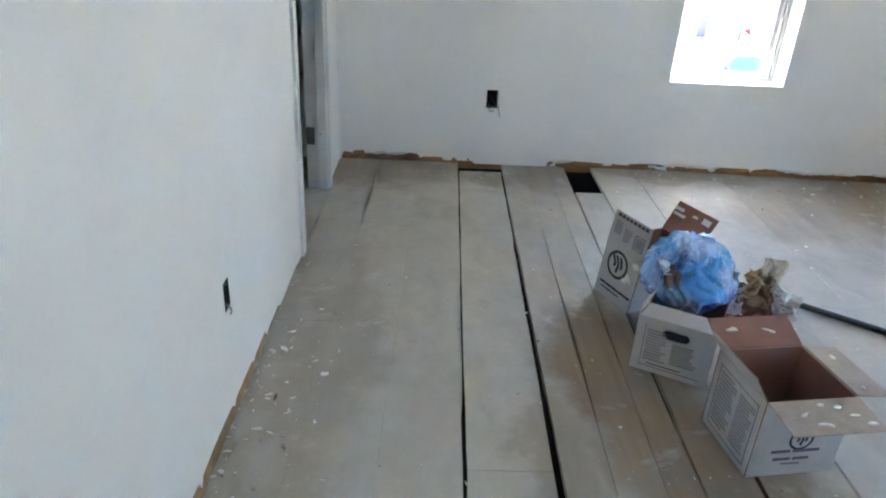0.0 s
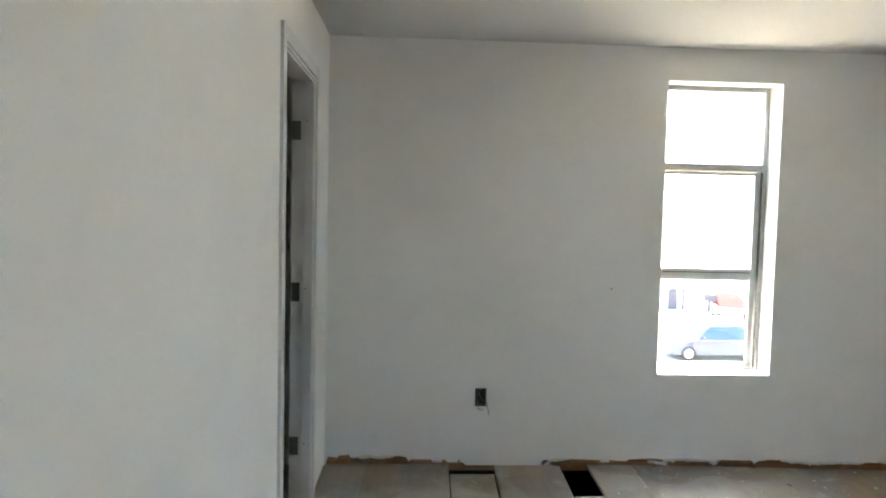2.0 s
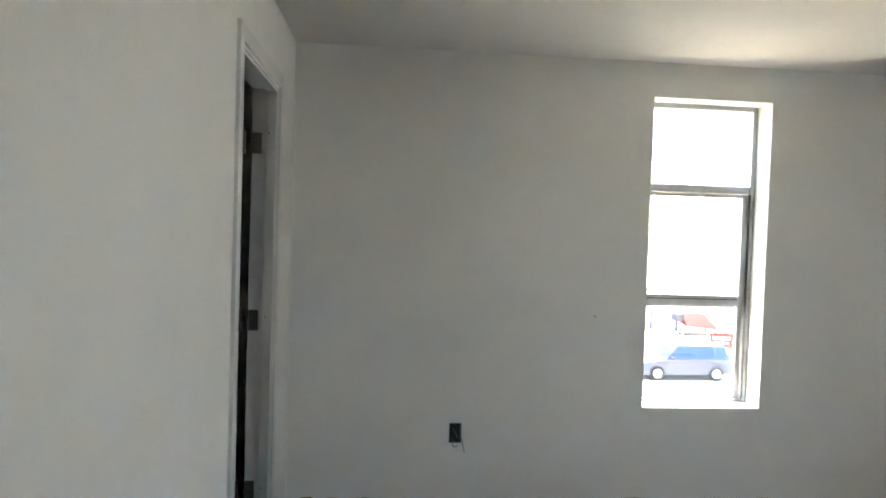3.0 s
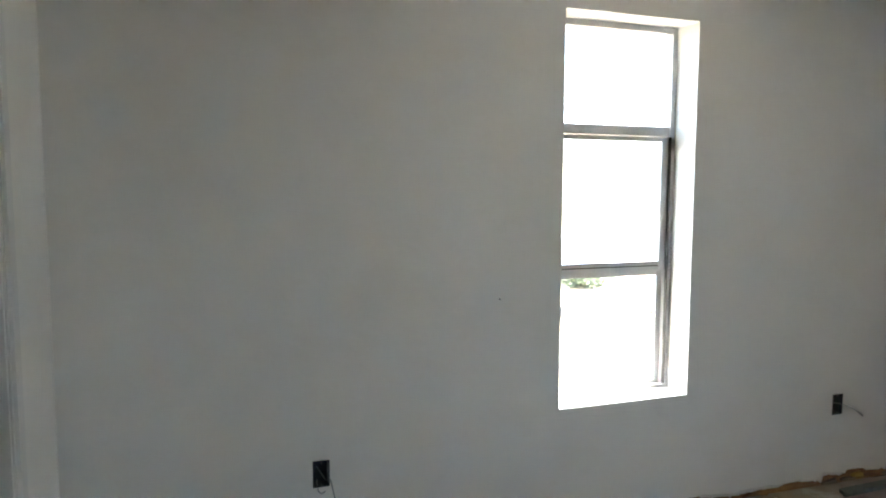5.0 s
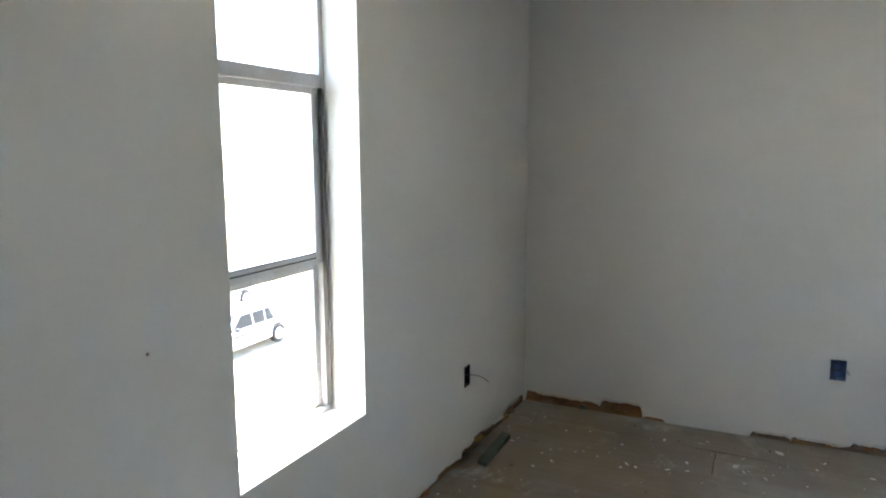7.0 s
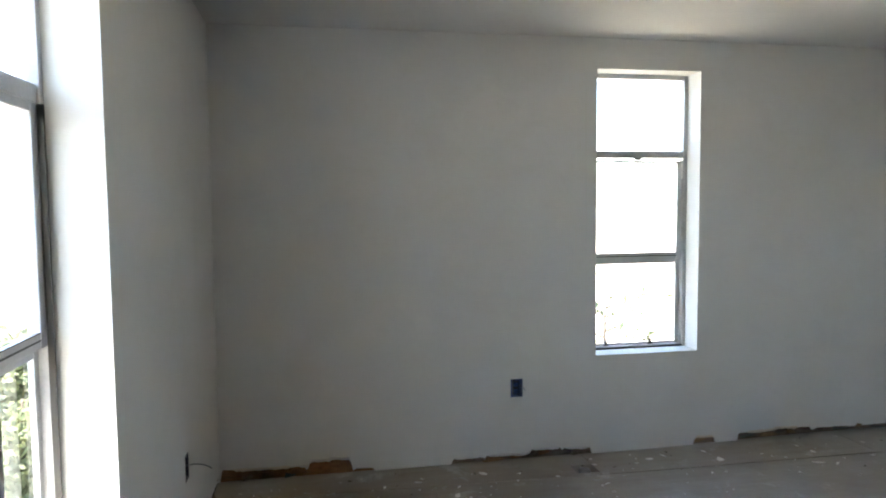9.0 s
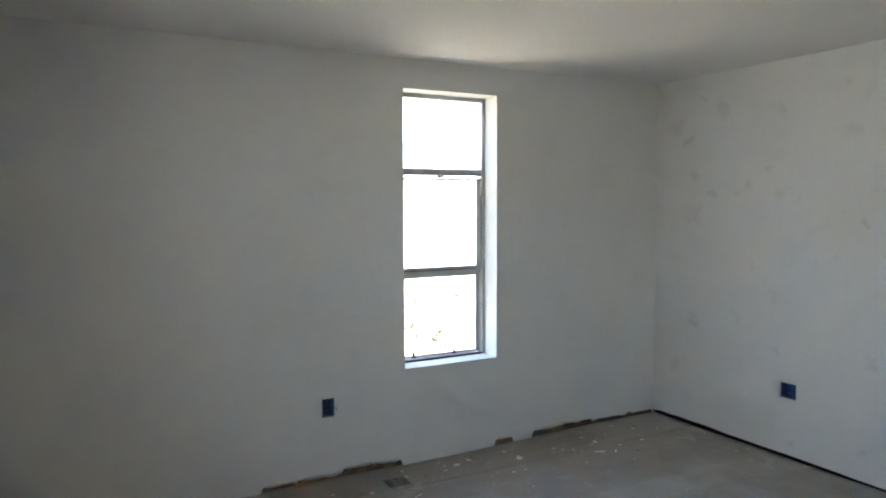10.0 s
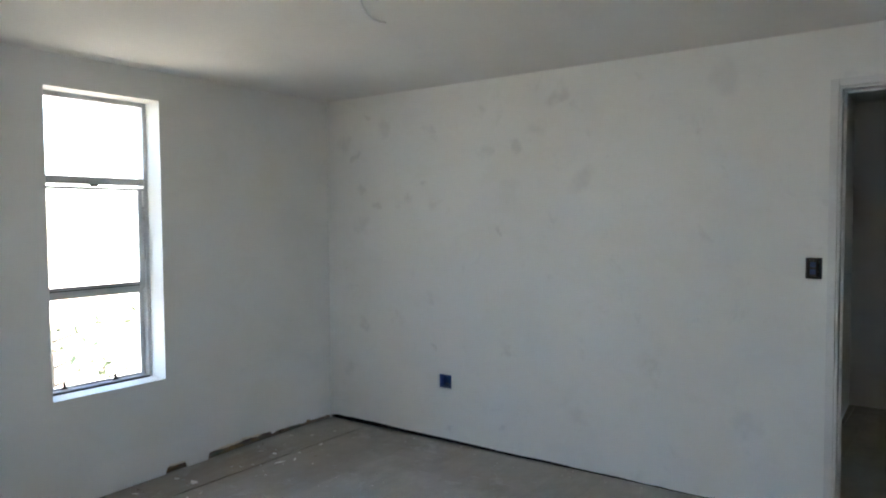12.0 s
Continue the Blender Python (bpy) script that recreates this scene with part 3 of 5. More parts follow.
def pierced(x0, x1, y0, y1, z0, z1):
    a, b, c, d = HALL_LIGHT_GAP
    bm = bmesh.new()
    for k in ((x0, a, z0, z1), (b, x1, z0, z1), (a, b, z0, c), (a, b, d, z1)):
        add_box(bm, k[0], k[1], y0, y1, k[2], k[3])
    return bm


thing("wall_hall_far", pierced(-1.9, 1.09, -0.45, -0.35, 0.001, TOP), PAINT, "plain drywall in shade", "wall", "structure")

# ---- building shell and roof ----
# unseen roof; its eaves are added and sized to keep sun off the floor
roof = thing("roof", box_bm(-2.3, XE + 0.56, -0.8, YN + 0.56, TOP + 0.25, TOP + 0.40, 0.01), ROOFING, "flat dark felt roof, unseen, with eaves added to block the sun", "roof", "structure")
lower = thing("wall_lower_storeys", box_bm(-2.1, XE + 0.20, -0.6, YN + 0.20, GROUND, -0.45), STUCCO, "rendered lower storeys of the building", "wall", "structure")
thing("wall_outer_west", box_bm(-2.1, -2.0, -0.6, YN + 0.07, -0.45, TOP + 0.25), STUCCO, "plain rendered outer wall", "wall", "structure")
# pierced by the same added opening that brightens the hall
thing("wall_outer_south", pierced(-2.0, XE + 0.07, -0.6, -0.5, -0.45, TOP + 0.25), STUCCO, "plain rendered outer wall", "wall", "structure")

# ---- doorway to the side room: grey steel-look frame, slab swung open into the dark room ----
def door_frame(name, side, o, label, stop0, stop1, material, casing=0.045, deep=0.145):
    a, b, c, d = o
    e = empty(name, pose(*wall_point(side, (a + b) / 2, 0.07, 0)), label, "door", "structure")
    inv = e.matrix_world.inverted()

    def put(nm, u0, u1, z0, z1, d0, d1, lab="", m=material):
        bm = slab_bm(side, u0, u1, z0, z1, d0, d1, 0.002)
        bmesh.ops.transform(bm, matrix=inv, verts=bm.verts[:])
        return part(nm, bm, m, e, lab)

    put("jamb", a - 0.011, a + 0.001, 0.002, d + 0.011, -0.004, deep)
    put("jamb", b - 0.001, b + 0.011, 0.002, d + 0.011, -0.004, deep)
    put("head", a + 0.002, b - 0.002, d - 0.001, d + 0.011, -0.004, deep)
    put("stop", a + 0.002, a + 0.014, 0.002, d - 0.002, stop0, stop1)
    put("stop", b - 0.014, b - 0.002, 0.002, d - 0.002, stop0, stop1)
    put("stop", a + 0.015, b - 0.015, d - 0.013, d - 0.002, stop0, stop1)
    if casing:
        put("casing", a - 0.012 - casing, a - 0.012, 0.002, d + 0.012 + casing, -0.014, -0.0005, "flat white painted casing", TRIM)
        put("casing", b + 0.012, b + 0.012 + casing, 0.002, d + 0.012 + casing, -0.014, -0.0005, "flat white painted casing", TRIM)
        put("casing", a - 0.011, b + 0.011, d + 0.0125, d + 0.012 + casing, -0.0135, -0.0005, "flat white painted casing", TRIM)
    return e, put


door_1, put_1 = door_frame("door_1", "w", DOOR_W, "grey door frame with its door swung open into a dark room", 0.001, 0.045, FRAME_GREY, 0.055, 0.105)
PIN = Vector(wall_point("w", DOOR_W[1] - 0.010, 0.134, 0))
SWING = Matrix.Translation(PIN) @ pose(0, 0, 0, 0, 0, -132)      # the slab, swung wide into the side room
inv_1 = door_1.matrix_world.inverted()


def leaf_part(nm, x0, x1, y0, y1, z0, z1, m, parent, lab, bevel=0.002):
    bm = box_bm(x0, x1, y0, y1, z0, z1, bevel)
    bmesh.ops.transform(bm, matrix=inv_1 @ SWING, verts=bm.verts[:])
    return part(nm, bm, m, parent, lab)


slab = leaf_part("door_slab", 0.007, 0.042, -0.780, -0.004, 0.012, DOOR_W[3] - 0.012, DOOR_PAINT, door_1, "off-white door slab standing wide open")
for z in (0.285, 1.035, 1.802):
    put_1("hinge", DOOR_W[1] - 0.0035, DOOR_W[1] + 0.0005, z - 0.045, z + 0.045, 0.062, 0.104, "dark steel butt hinge", HINGE_DARK)
    leaf_part("hinge_leaf", 0.006, 0.040, -0.005, -0.0025, z - 0.045, z + 0.045, HINGE, slab, "dull steel hinge leaf", 0.0005)
    bm = tube_bm([(PIN.x, PIN.y, z - 0.047), (PIN.x, PIN.y, z + 0.047)], 0.0065, 10)
    bmesh.ops.transform(bm, matrix=inv_1, verts=bm.verts[:])
    part("hinge_pin", bm, HINGE, door_1, "dull steel hinge pin")
for z in (1.845, 1.052, 0.30):
    put_1("nail_hole", DOOR_W[1] - 0.0146, DOOR_W[1] - 0.0138, z - 0.003, z + 0.003, 0.028, 0.034, "dark filled nail hole", DARK_METAL)
door_frame("door_2", "s", DOOR_S, "white cased doorway opening to a dim hall", 0.055, 0.09, TRIM, 0.035)


# ---- windows ----
def window(name, side, o, label, dropped):
    a, b, c, d = o
    e = empty(name, pose(*wall_point(side, (a + b) / 2, 0.16, c)), label, "window", "structure")
    inv = e.matrix_world.inverted()

    def put(nm, u0, u1, z0, z1, d0, d1, parent, m=ALU, lab="", bevel=0.003):
        bm = slab_bm(side, u0, u1, z0, z1, d0, d1, bevel)
        bmesh.ops.transform(bm, matrix=inv, verts=bm.verts[:])
        return part(nm, bm, m, parent, lab)

    g = 0.012
    fr = put("window_frame", a - g, a + 0.024, c - g, d + g, 0.141, 0.196, e, ALU, "weathered grey aluminium frame")
    put("jamb_bar", b - 0.026, b + g, c - g, d + g, 0.141, 0.196, fr)
    put("head_bar", a + 0.025, b - 0.027, d - 0.027, d + g, 0.142, 0.195, fr)
    put("sill_bar", a + 0.025, b - 0.027, c - g, c + 0.016, 0.142, 0.195, fr)
    put("transom_bar", a + 0.025, b - 0.027, 1.703, 1.747, 0.146, 0.192, fr)
    lo = 0.012 if dropped else 0.0
    up = put("upper_sash", a + 0.025, a + 0.058, 1.088, 1.701 - lo, 0.150, 0.170, e, ALU, "grey aluminium sash")
    put("stile", b - 0.062, b - 0.027, 1.088, 1.701 - lo, 0.150, 0.170, up)
    put("top_rail", a + 0.059, b - 0.063, 1.678 - lo * 0.4, 1.701 - lo, 0.151, 0.169, up)
    put("meeting_rail", a + 0.059, b - 0.063, 1.088, 1.130, 0.151, 0.169, up)
    put("weather_strip", a + 0.060, b - 0.064, 1.1075, 1.1125, 0.1495, 0.1505, up, DARK_METAL, "dark felt strip", 0.0)
    put("weather_strip", a + 0.060, b - 0.064, 1.1275, 1.1300, 0.1495, 0.1505, up, DARK_METAL, "dark felt strip", 0.0)
    low = put("lower_sash", a + 0.025, a + 0.052, c + 0.017, 1.108, 0.172, 0.190, e, ALU, "grey aluminium sash")
    put("stile", b - 0.055, b - 0.027, c + 0.017, 1.108, 0.172, 0.190, low)
    put("meeting_rail", a + 0.053, b - 0.056, 1.062, 1.108, 0.173, 0.189, low)
    put("bottom_rail", a + 0.053, b - 0.056, c + 0.017, c + 0.030, 0.173, 0.189, low)
    for z0, z1, d0, k in ((1.746, d - 0.026, 0.168, 0.0235), (1.129, 1.679 - lo * 0.4, 0.158, 0.057), (c + 0.029, 1.063, 0.179, 0.051)):
        pane = put("pane", a + k, b - k, z0, z1, d0, d0 + 0.004, e, GLASS, "clear window pane", 0.0)
        pane.visible_shadow = False
    put("jamb_liner", b - 0.029, b - 0.024, c + 0.02, 1.70, 0.131, 0.149, fr, DARK_METAL, "dark sash track")
    if dropped:
        put("latch", (a + b) / 2 - 0.024, (a + b) / 2 + 0.024, 1.690, 1.703, 0.143, 0.1495, up, DARK_METAL, "small dark latch")
        put("stay", a + 0.026, a + 0.036, 1.58, 1.675, 0.1445, 0.1495, up, WIRE_W, "pale sash stay")
        for u in (4.06, 3.77):
            put("catch", u - 0.008, u + 0.008, c + 0.018, c + 0.052, 0.162, 0.1715, low, DARK_METAL, "small dark catch")
            put("catch_foot", u - 0.016, u + 0.016, c + 0.0175, c + 0.026, 0.158, 0.1715, low, DARK_METAL)
        put("sill_track", a + 0.021, b - 0.021, c + 0.0005, c + 0.010, 0.132, 0.1405, fr, DARK_METAL, "dark sill track")
    return e


window("window_1", "n", WIN_N, "tall narrow grey aluminium window with three panes", False)
window("window_2", "e", WIN_E, "tall narrow grey aluminium window, its sash slightly dropped", True)

# ---- outside ground ----
bm = bmesh.new()
bmesh.ops.create_circle(bm, cap_ends=True, radius=900, segments=64, matrix=Matrix.Translation((0, 0, GROUND)))
thing("ground", bm, GROUND_M, "pale worn asphalt of a large car park", "ground", "structure")


# ---- open electrical boxes ----
def wall_box(name, side, o, material, label, wires, device=False, wire_m=WIRE_G, g=0.0006, d_front=-0.001):
    a, b, c, d = o
    e = empty(name, pose(*wall_point(side, (a + b) / 2, 0.0, c)), label, "outlet box")
    inv = e.matrix_world.inverted()

    def put(nm, bm, m, parent, lab=""):
        bmesh.ops.transform(bm, matrix=inv, verts=bm.verts[:])
        return part(nm, bm, m, parent, lab)

    k = g + 0.0024
    bm = bmesh.new()
    for u0, u1, z0, z1, d0, d1 in ((a + g, a + k, c + g, d - g, d_front, 0.05), (b - k, b - g, c + g, d - g, d_front, 0.05), (a + k, b - k, d - k, d - g, d_front, 0.05),
                                   (a + k, b - k, c + g, c + k, d_front, 0.05), (a + g, b - g, c + g, d - g, 0.05, 0.053)):
        p, q = wall_point(side, u0, d0, z0), wall_point(side, u1, d1, z1)
        add_box(bm, min(p[0], q[0]), max(p[0], q[0]), min(p[1], q[1]), max(p[1], q[1]), min(p[2], q[2]), max(p[2], q[2]))
    put("box_shell", bm, material, e)
    um = (a + b) / 2
    for z in (c + 0.010, d - 0.010):
        put("screw_tab", slab_bm(side, um - 0.006, um + 0.006, z - 0.005, z + 0.005, 0.002, 0.006, 0.001), material, e)
        put("screw", tube_bm([wall_point(side, um, 0.004, z), wall_point(side, um, -0.001, z)], 0.0025, 8), HINGE, e)
    if device:
        body = put("receptacle", slab_bm(side, um - 0.014, um + 0.020, c + 0.012, d - 0.012, 0.004, 0.03, 0.003), DARK_BOX, e, "dark worn receptacle")
        for z in (c + 0.033, d - 0.033):
            put("socket_face", slab_bm(side, um - 0.008, um + 0.016, z - 0.012, z + 0.012, 0.0, 0.0045, 0.002), BLUE_BOX, body, "blue socket face")
            put("slot", slab_bm(side, um - 0.002, um + 0.000, z - 0.005, z + 0.005, -0.0006, 0.001), DARK_METAL, body)
            put("slot", slab_bm(side, um + 0.007, um + 0.009, z - 0.005, z + 0.005, -0.0006, 0.001), DARK_METAL, body)
    for pts in wires:
        put("wire", tube_bm([wall_point(side, a + u, dd, c + z) for u, dd, z in pts], 0.0022, 6), wire_m, e, "loose electrical wire")
    return e


def arc(p, q, r, n=10):
    """A bent line from p by q to r."""
    out = []
    for i in range(n + 1):
        t = i / n
        out.append(tuple((1 - t) ** 2 * x + 2 * t * (1 - t) * y + t * t * z for x, y, z in zip(p, q, r)))
    return out


wall_box("outlet_box", "n", OUT_N1, DARK_BOX, "dark open outlet box with loose wires in the wall",
         [arc((0.02, 0.03, 0.07), (0.035, -0.01, 0.05), (0.05, 0.02, 0.02)), arc((0.02, 0.03, 0.02), (0.01, -0.03, -0.03), (0.045, -0.012, -0.012)),
          arc((0.06, 0.02, 0.06), (0.07, -0.02, 0.0), (0.082, -0.006, -0.05))])
wall_box("outlet_box", "n", OUT_N2, DARK_BOX, "dark open outlet box with a wire sticking out",
         [arc((0.03, 0.04, 0.05), (0.05, -0.05, 0.075), (0.105, -0.085, 0.012))])
wall_box("outlet_box", "e", OUT_E, BLUE_BOX, "blue plastic outlet box with a bare receptacle", [arc((0.01, 0.03, 0.06), (-0.01, -0.02, 0.05), (-0.014, -0.004, 0.035))], True)
wall_box("outlet_box", "s", OUT_S, BLUE_BOX, "wide blue plastic outlet box set in the wall", [arc((0.02, 0.045, 0.02), (0.05, 0.02, 0.03), (0.08, 0.045, 0.025))], False, WIRE_G, 0.005, 0.006)
wall_box("switch_box", "s", SWITCH_S, DARK_BOX, "dark open switch box beside the doorway", [arc((0.02, 0.04, 0.08), (0.035, 0.0, 0.06), (0.02, 0.02, 0.03)),
         arc((0.05, 0.04, 0.08), (0.06, -0.005, 0.05), (0.045, 0.02, 0.02))], True)
wall_box("outlet_box", "w", OUT_W, DARK_BOX, "small dark open outlet box low in the wall", [arc((0.02, 0.03, 0.03), (0.03, -0.02, 0.0), (0.02, -0.006, -0.016))])

# loose wire at the ceiling, and a nail left in the wall
thing("ceiling_wire", tube_bm(arc((2.19, 3.95, TOP + 0.002), (2.50, 3.63, TOP - 0.007), (2.438, 3.515, TOP - 0.004), 18), 0.006, 8), WIRE_W,
      "thin white wire curling from the ceiling", "wire")
thing("nail", tube_bm([(1.424, YN + 0.004, 1.019), (1.424, YN - 0.003, 1.020), (1.424, YN - 0.004, 1.020)], 0.003, 8, True, [0.002, 0.002, 0.005]), HINGE,
      "small steel nail stuck in the drywall", "nail")

# ---- floor: old planks laid with a slight slant, over a void coloured near-black as shade ----
subfloor = thing("subfloor", box_bm(-1.95, XE + 0.07, -0.45, YN + 0.07, -0.42, -0.36), SHADE_BLACK, "void under the floor planks, its shade painted near-black", "floor", "structure")
stub = empty("pipe_stub", pose(3.955, 4.350, -0.36), "short grey pipe end showing in a floor hole", "pipe")
part("pipe", tube_bm([(0, 0, 0), (0, 0, 0.310)], 0.030, 16), OFFCUT, stub)
part("cap", tube_bm([(0, 0, 0.300), (0, 0, 0.318)], 0.034, 16), HINGE, stub, "dull grey pipe cap")
# joist coloured near-black too, so the holes read as deep shade
part("rim_joist", box_bm(XW, XE, YN + 0.012, YN + 0.07, -0.355, -0.035), SHADE_BLACK, subfloor)
floor = empty("floor", pose(1.0, 3.0, 0), "old dusty wooden floor planks with open joints", "floor", "structure")


def plank(x0, x1, y0, y1, open0, open1, lift):
    """One board; open0 and open1 give the width of the joint on each side at a given y."""
    bm = bmesh.new()
    ym = (y0 + y1) / 2
    cx, cy = (x0 + x1) / 2 + SLANT * (ym - 6.2), ym
    wide = max(open0(ym), open1(ym)) > 0.004
    n = max(2, min(30, int((y1 - y0) / 0.09))) if wide else max(2, min(7, int((y1 - y0) / 0.45)))
    ys = [y0 + (y1 - y0) * i / n for i in range(n + 1)]

    def edge(x, y, gap, sign):
        wear = max(0.0, noise.noise(Vector((x * 7, y * 2.3, sign)))) * min(0.004, gap(y) * 0.6)
        wear += max(0.0, noise.noise(Vector((x * 5, y * 9.0, sign + 4))) - 0.25) * min(0.012, gap(y) * 1.2)
        return x + SLANT * (y - 6.2) + sign * (gap(y) / 2 + wear)

    outline = [(edge(x0, y, open0, 1), y, 1) for y in ys] + [(edge(x1, y, open1, -1), y, -1) for y in reversed(ys)]
    e = 0.0008 if wide or x0 < 1.5 else 0.0002
    rings = []
    for z, k in ((lift - 0.02, 0), (lift - e, 0), (lift, e)):
        rings.append([bm.verts.new((x - cx + sg * k, y - cy + (k if y == y0 else -k if y == y1 else 0), z + floor_z(x, y))) for x, y, sg in outline])
    c = len(outline)
    for a, b in zip(rings, rings[1:]):
        for i in range(c):
            bm.faces.new((a[(i + 1) % c], a[i], b[i], b[(i + 1) % c]))
    h = c // 2
    for i in range(h - 1):
        bm.faces.new((rings[2][i + 1], rings[2][i], rings[2][c - 1 - i], rings[2][c - 2 - i]))
    bmesh.ops.recalc_face_normals(bm, faces=bm.faces[:])
    ob = part("plank", bm, BOARD, floor)
    ob.location = Vector((cx, cy, 0)) - floor.location
    return ob


def joint(base, *stretches):
    """Width of a joint along y: a base width, wider over some stretches (y0, y1, width)."""
    def at(y):
        w = base
        for a, b, k in stretches:
            w = max(w, k * max(0.0, min(1.0, min(y - a, b - y) / 0.2 + 0.4)) if a < y < b else 0.0)
        return w
    return at


TIGHT = joint(0.0002)
JOINTS = [(-1.80, joint(0.002)), (-1.50, joint(0.002)), (-1.22, joint(0.002)), (-0.95, joint(0.002)), (-0.68, joint(0.002)), (-0.42, joint(0.0015)), (-0.15, TIGHT), (0.06, TIGHT), (0.29, TIGHT),
          (0.526, joint(0.006, (2.0, 4.2, 0.009))), (0.776, joint(0.009, (1.5, 5.3, 0.017), (1.5, 4.2, 0.021))), (0.920, joint(0.0002, (4.3, 4.75, 0.008), (2.0, 3.7, 0.006))), (1.055, joint(0.0010)),
          (1.158, joint(0.003, (4.0, 4.75, 0.015), (5.2, 6.0, 0.010))), (1.318, joint(0.003, (5.3, 6.3, 0.006), (3.5, 4.0, 0.010))), (1.57, joint(0.003, (3.4, 4.2, 0.008))), (1.83, TIGHT), (2.09, TIGHT), (2.34, TIGHT), (2.60, TIGHT),
          (2.86, TIGHT), (3.12, TIGHT), (3.38, TIGHT), (3.65, TIGHT), (3.935, joint(0.006)), (4.32, joint(0.002))]
END = YN + 0.06
rng = random.Random(11)
for (x0, g0), (x1, g1) in zip(JOINTS, JOINTS[1:]):
    if x0 == 0.526:
        ends = [-0.4, 1.3, 3.818, 6.195]
    elif x0 == 1.158:
        ends = [-0.4, 2.9, 5.915]
    elif x0 == 0.776:
        ends = [-0.4, 2.2, END]
    elif x0 == 3.935:
        ends = [-0.4, 2.6, 4.283]
    else:
        ends = [-0.4, 0.9 + rng.random() * 1.5, (4.3 if x0 > 2.2 else 3.0) + rng.random() * (1.0 if x0 > 2.2 else 2.4), END]
    for y0, y1 in zip(ends, ends[1:]):
        plank(x0, x1, y0 + 0.0012, y1 - 0.0012, g0, g1, rng.uniform(-0.0010, 0.0))
plank(3.937, 3.975, 4.2855, 4.4085, joint(0.002), joint(0.002), -0.001)
plank(4.085, 4.32, 4.2855, 4.4085, joint(0.002), joint(0.002), -0.001)
plank(3.935, 4.32, 4.41, END, joint(0.006), joint(0.002), -0.001)


# ---- cardboard boxes ----
def card_panel(name, parent, m, w, h, label="", inner=None):
    """A cardboard sheet, white outside (towards -y) and brown inside."""
    inner = inner or KRAFT
    bm = bmesh.new()
    for f in add_box(bm, 0, w, 0, 0.004, 0, h):
        f.normal_update()
        f.material_index = 1 if f.normal.y < -0.5 else 0
    bmesh.ops.transform(bm, matrix=m, verts=bm.verts[:])
    me = bpy.data.meshes.new(name)
    bm.to_mesh(me)
    bm.free()
    me.materials.append(inner)
    me.materials.append(CARD_WHITE)
    ob = new(name, me)
    ob.parent = parent
    return tagged(ob, label) if label else ob


def bars(parent, m, rows, material=INK, label="lines of small print"):
    """Printed bars on a panel: x0, x1, z0, z1 in the panel's own metres."""
    bm = bmesh.new()
    for x0, x1, z0, z1 in rows:
        add_box(bm, x0, x1, -0.0008, 0.0, z0, z1, m)
    return part("print", bm, material, parent, label)


def emblem(parent, m, x, z, r):
    """A round ring with three slanted stripes."""
    bm = bmesh.new()
    n = 28
    rings = [[bm.verts.new(m @ Vector((x + math.cos(i * 2 * math.pi / n) * k, -0.0008, z + math.sin(i * 2 * math.pi / n) * k))) for i in range(n)] for k in (r, r * 0.80)]
    for i in range(n):
        bm.faces.new((rings[0][i], rings[0][(i + 1) % n], rings[1][(i + 1) % n], rings[1][i]))
    for k in (-0.36, 0.0, 0.36):
        pts = [(-0.34 + k, 0.62), (-0.08 + k, 0.62), (0.22 + k * 0.9, 0.0), (0.10 + k * 0.9, -0.62 + abs(k)), (-0.12 + k * 0.9, -0.50 + abs(k)), (0.0 + k * 0.9, -0.02)]
        bm.faces.new([bm.verts.new(m @ Vector((x + px * r, -0.0009, z + pz * r))) for px, pz in pts])
    return part("emblem", bm, INK_DARK, parent, "round black printed emblem")


def carton(m, w, d, h, flaps, label, group="open cartons on the floor"):
    e = empty("cardboard_box", m, label, "box", group=group)
    faces = {"front": (pose(0, 0, 0), w), "right": (pose(w, 0.0045, 0, 0, 0, 90), d - 0.009), "back": (pose(w, d, 0, 0, 0, 180), w), "left": (pose(0, d - 0.0045, 0, 0, 0, -90), d - 0.009)}
    sides = {}
    for k, (pm, pw) in faces.items():
        sides[k] = card_panel("side_panel", e, pm, pw, h), pm
    part("bottom", box_bm(0.0045, w - 0.0045, 0.0045, d - 0.0045, 0.001, 0.005), KRAFT, e)
    made = {}
    for k, (angle, length) in flaps.items():
        pm, pw = faces[k]
        fm = pm @ pose(0.001, 0.0, h + 0.0006, angle)
        made[k] = card_panel("flap", e, fm, pw - 0.002, length, "folded-back cardboard flap", KRAFT if k == "back" else DUSTY_KRAFT), fm
    return e, sides, made


def text_block(x0, x1, z1, n, pitch, seed, tall=0.7):
    r = random.Random(seed)
    return [(x0, x0 + (x1 - x0) * r.uniform(0.7, 1.0), z1 - (i + tall) * pitch, z1 - i * pitch) for i in range(n)]


# the nearest carton, empty and open
BX1 = pose(1.199, 3.812, 0.0, 0, 0, 7.4)
box1, s1, f1 = carton(BX1, 0.258, 0.240, 0.25, {"front": (97, 0.115), "right": (96, 0.105), "left": (33, 0.085), "back": (66, 0.105)},
                      "open empty white carton with brown inside and flaps folded out")
bars(s1["left"][0], s1["left"][1], text_block(0.03, 0.118, 0.208, 14, 0.0125, 1, 0.72) + text_block(0.128, 0.203, 0.20, 15, 0.011, 2, 0.68), INK)
bars(s1["left"][0], s1["left"][1] @ pose(0, -0.0002, 0), [(0.022, 0.0235, 0.02, 0.225), (0.208, 0.2095, 0.02, 0.225), (0.02, 0.21, 0.218, 0.220), (0.02, 0.21, 0.02, 0.022)], INK_DARK, "thin printed border")
emblem(s1["front"][0], s1["front"][1], 0.134, 0.122, 0.036)
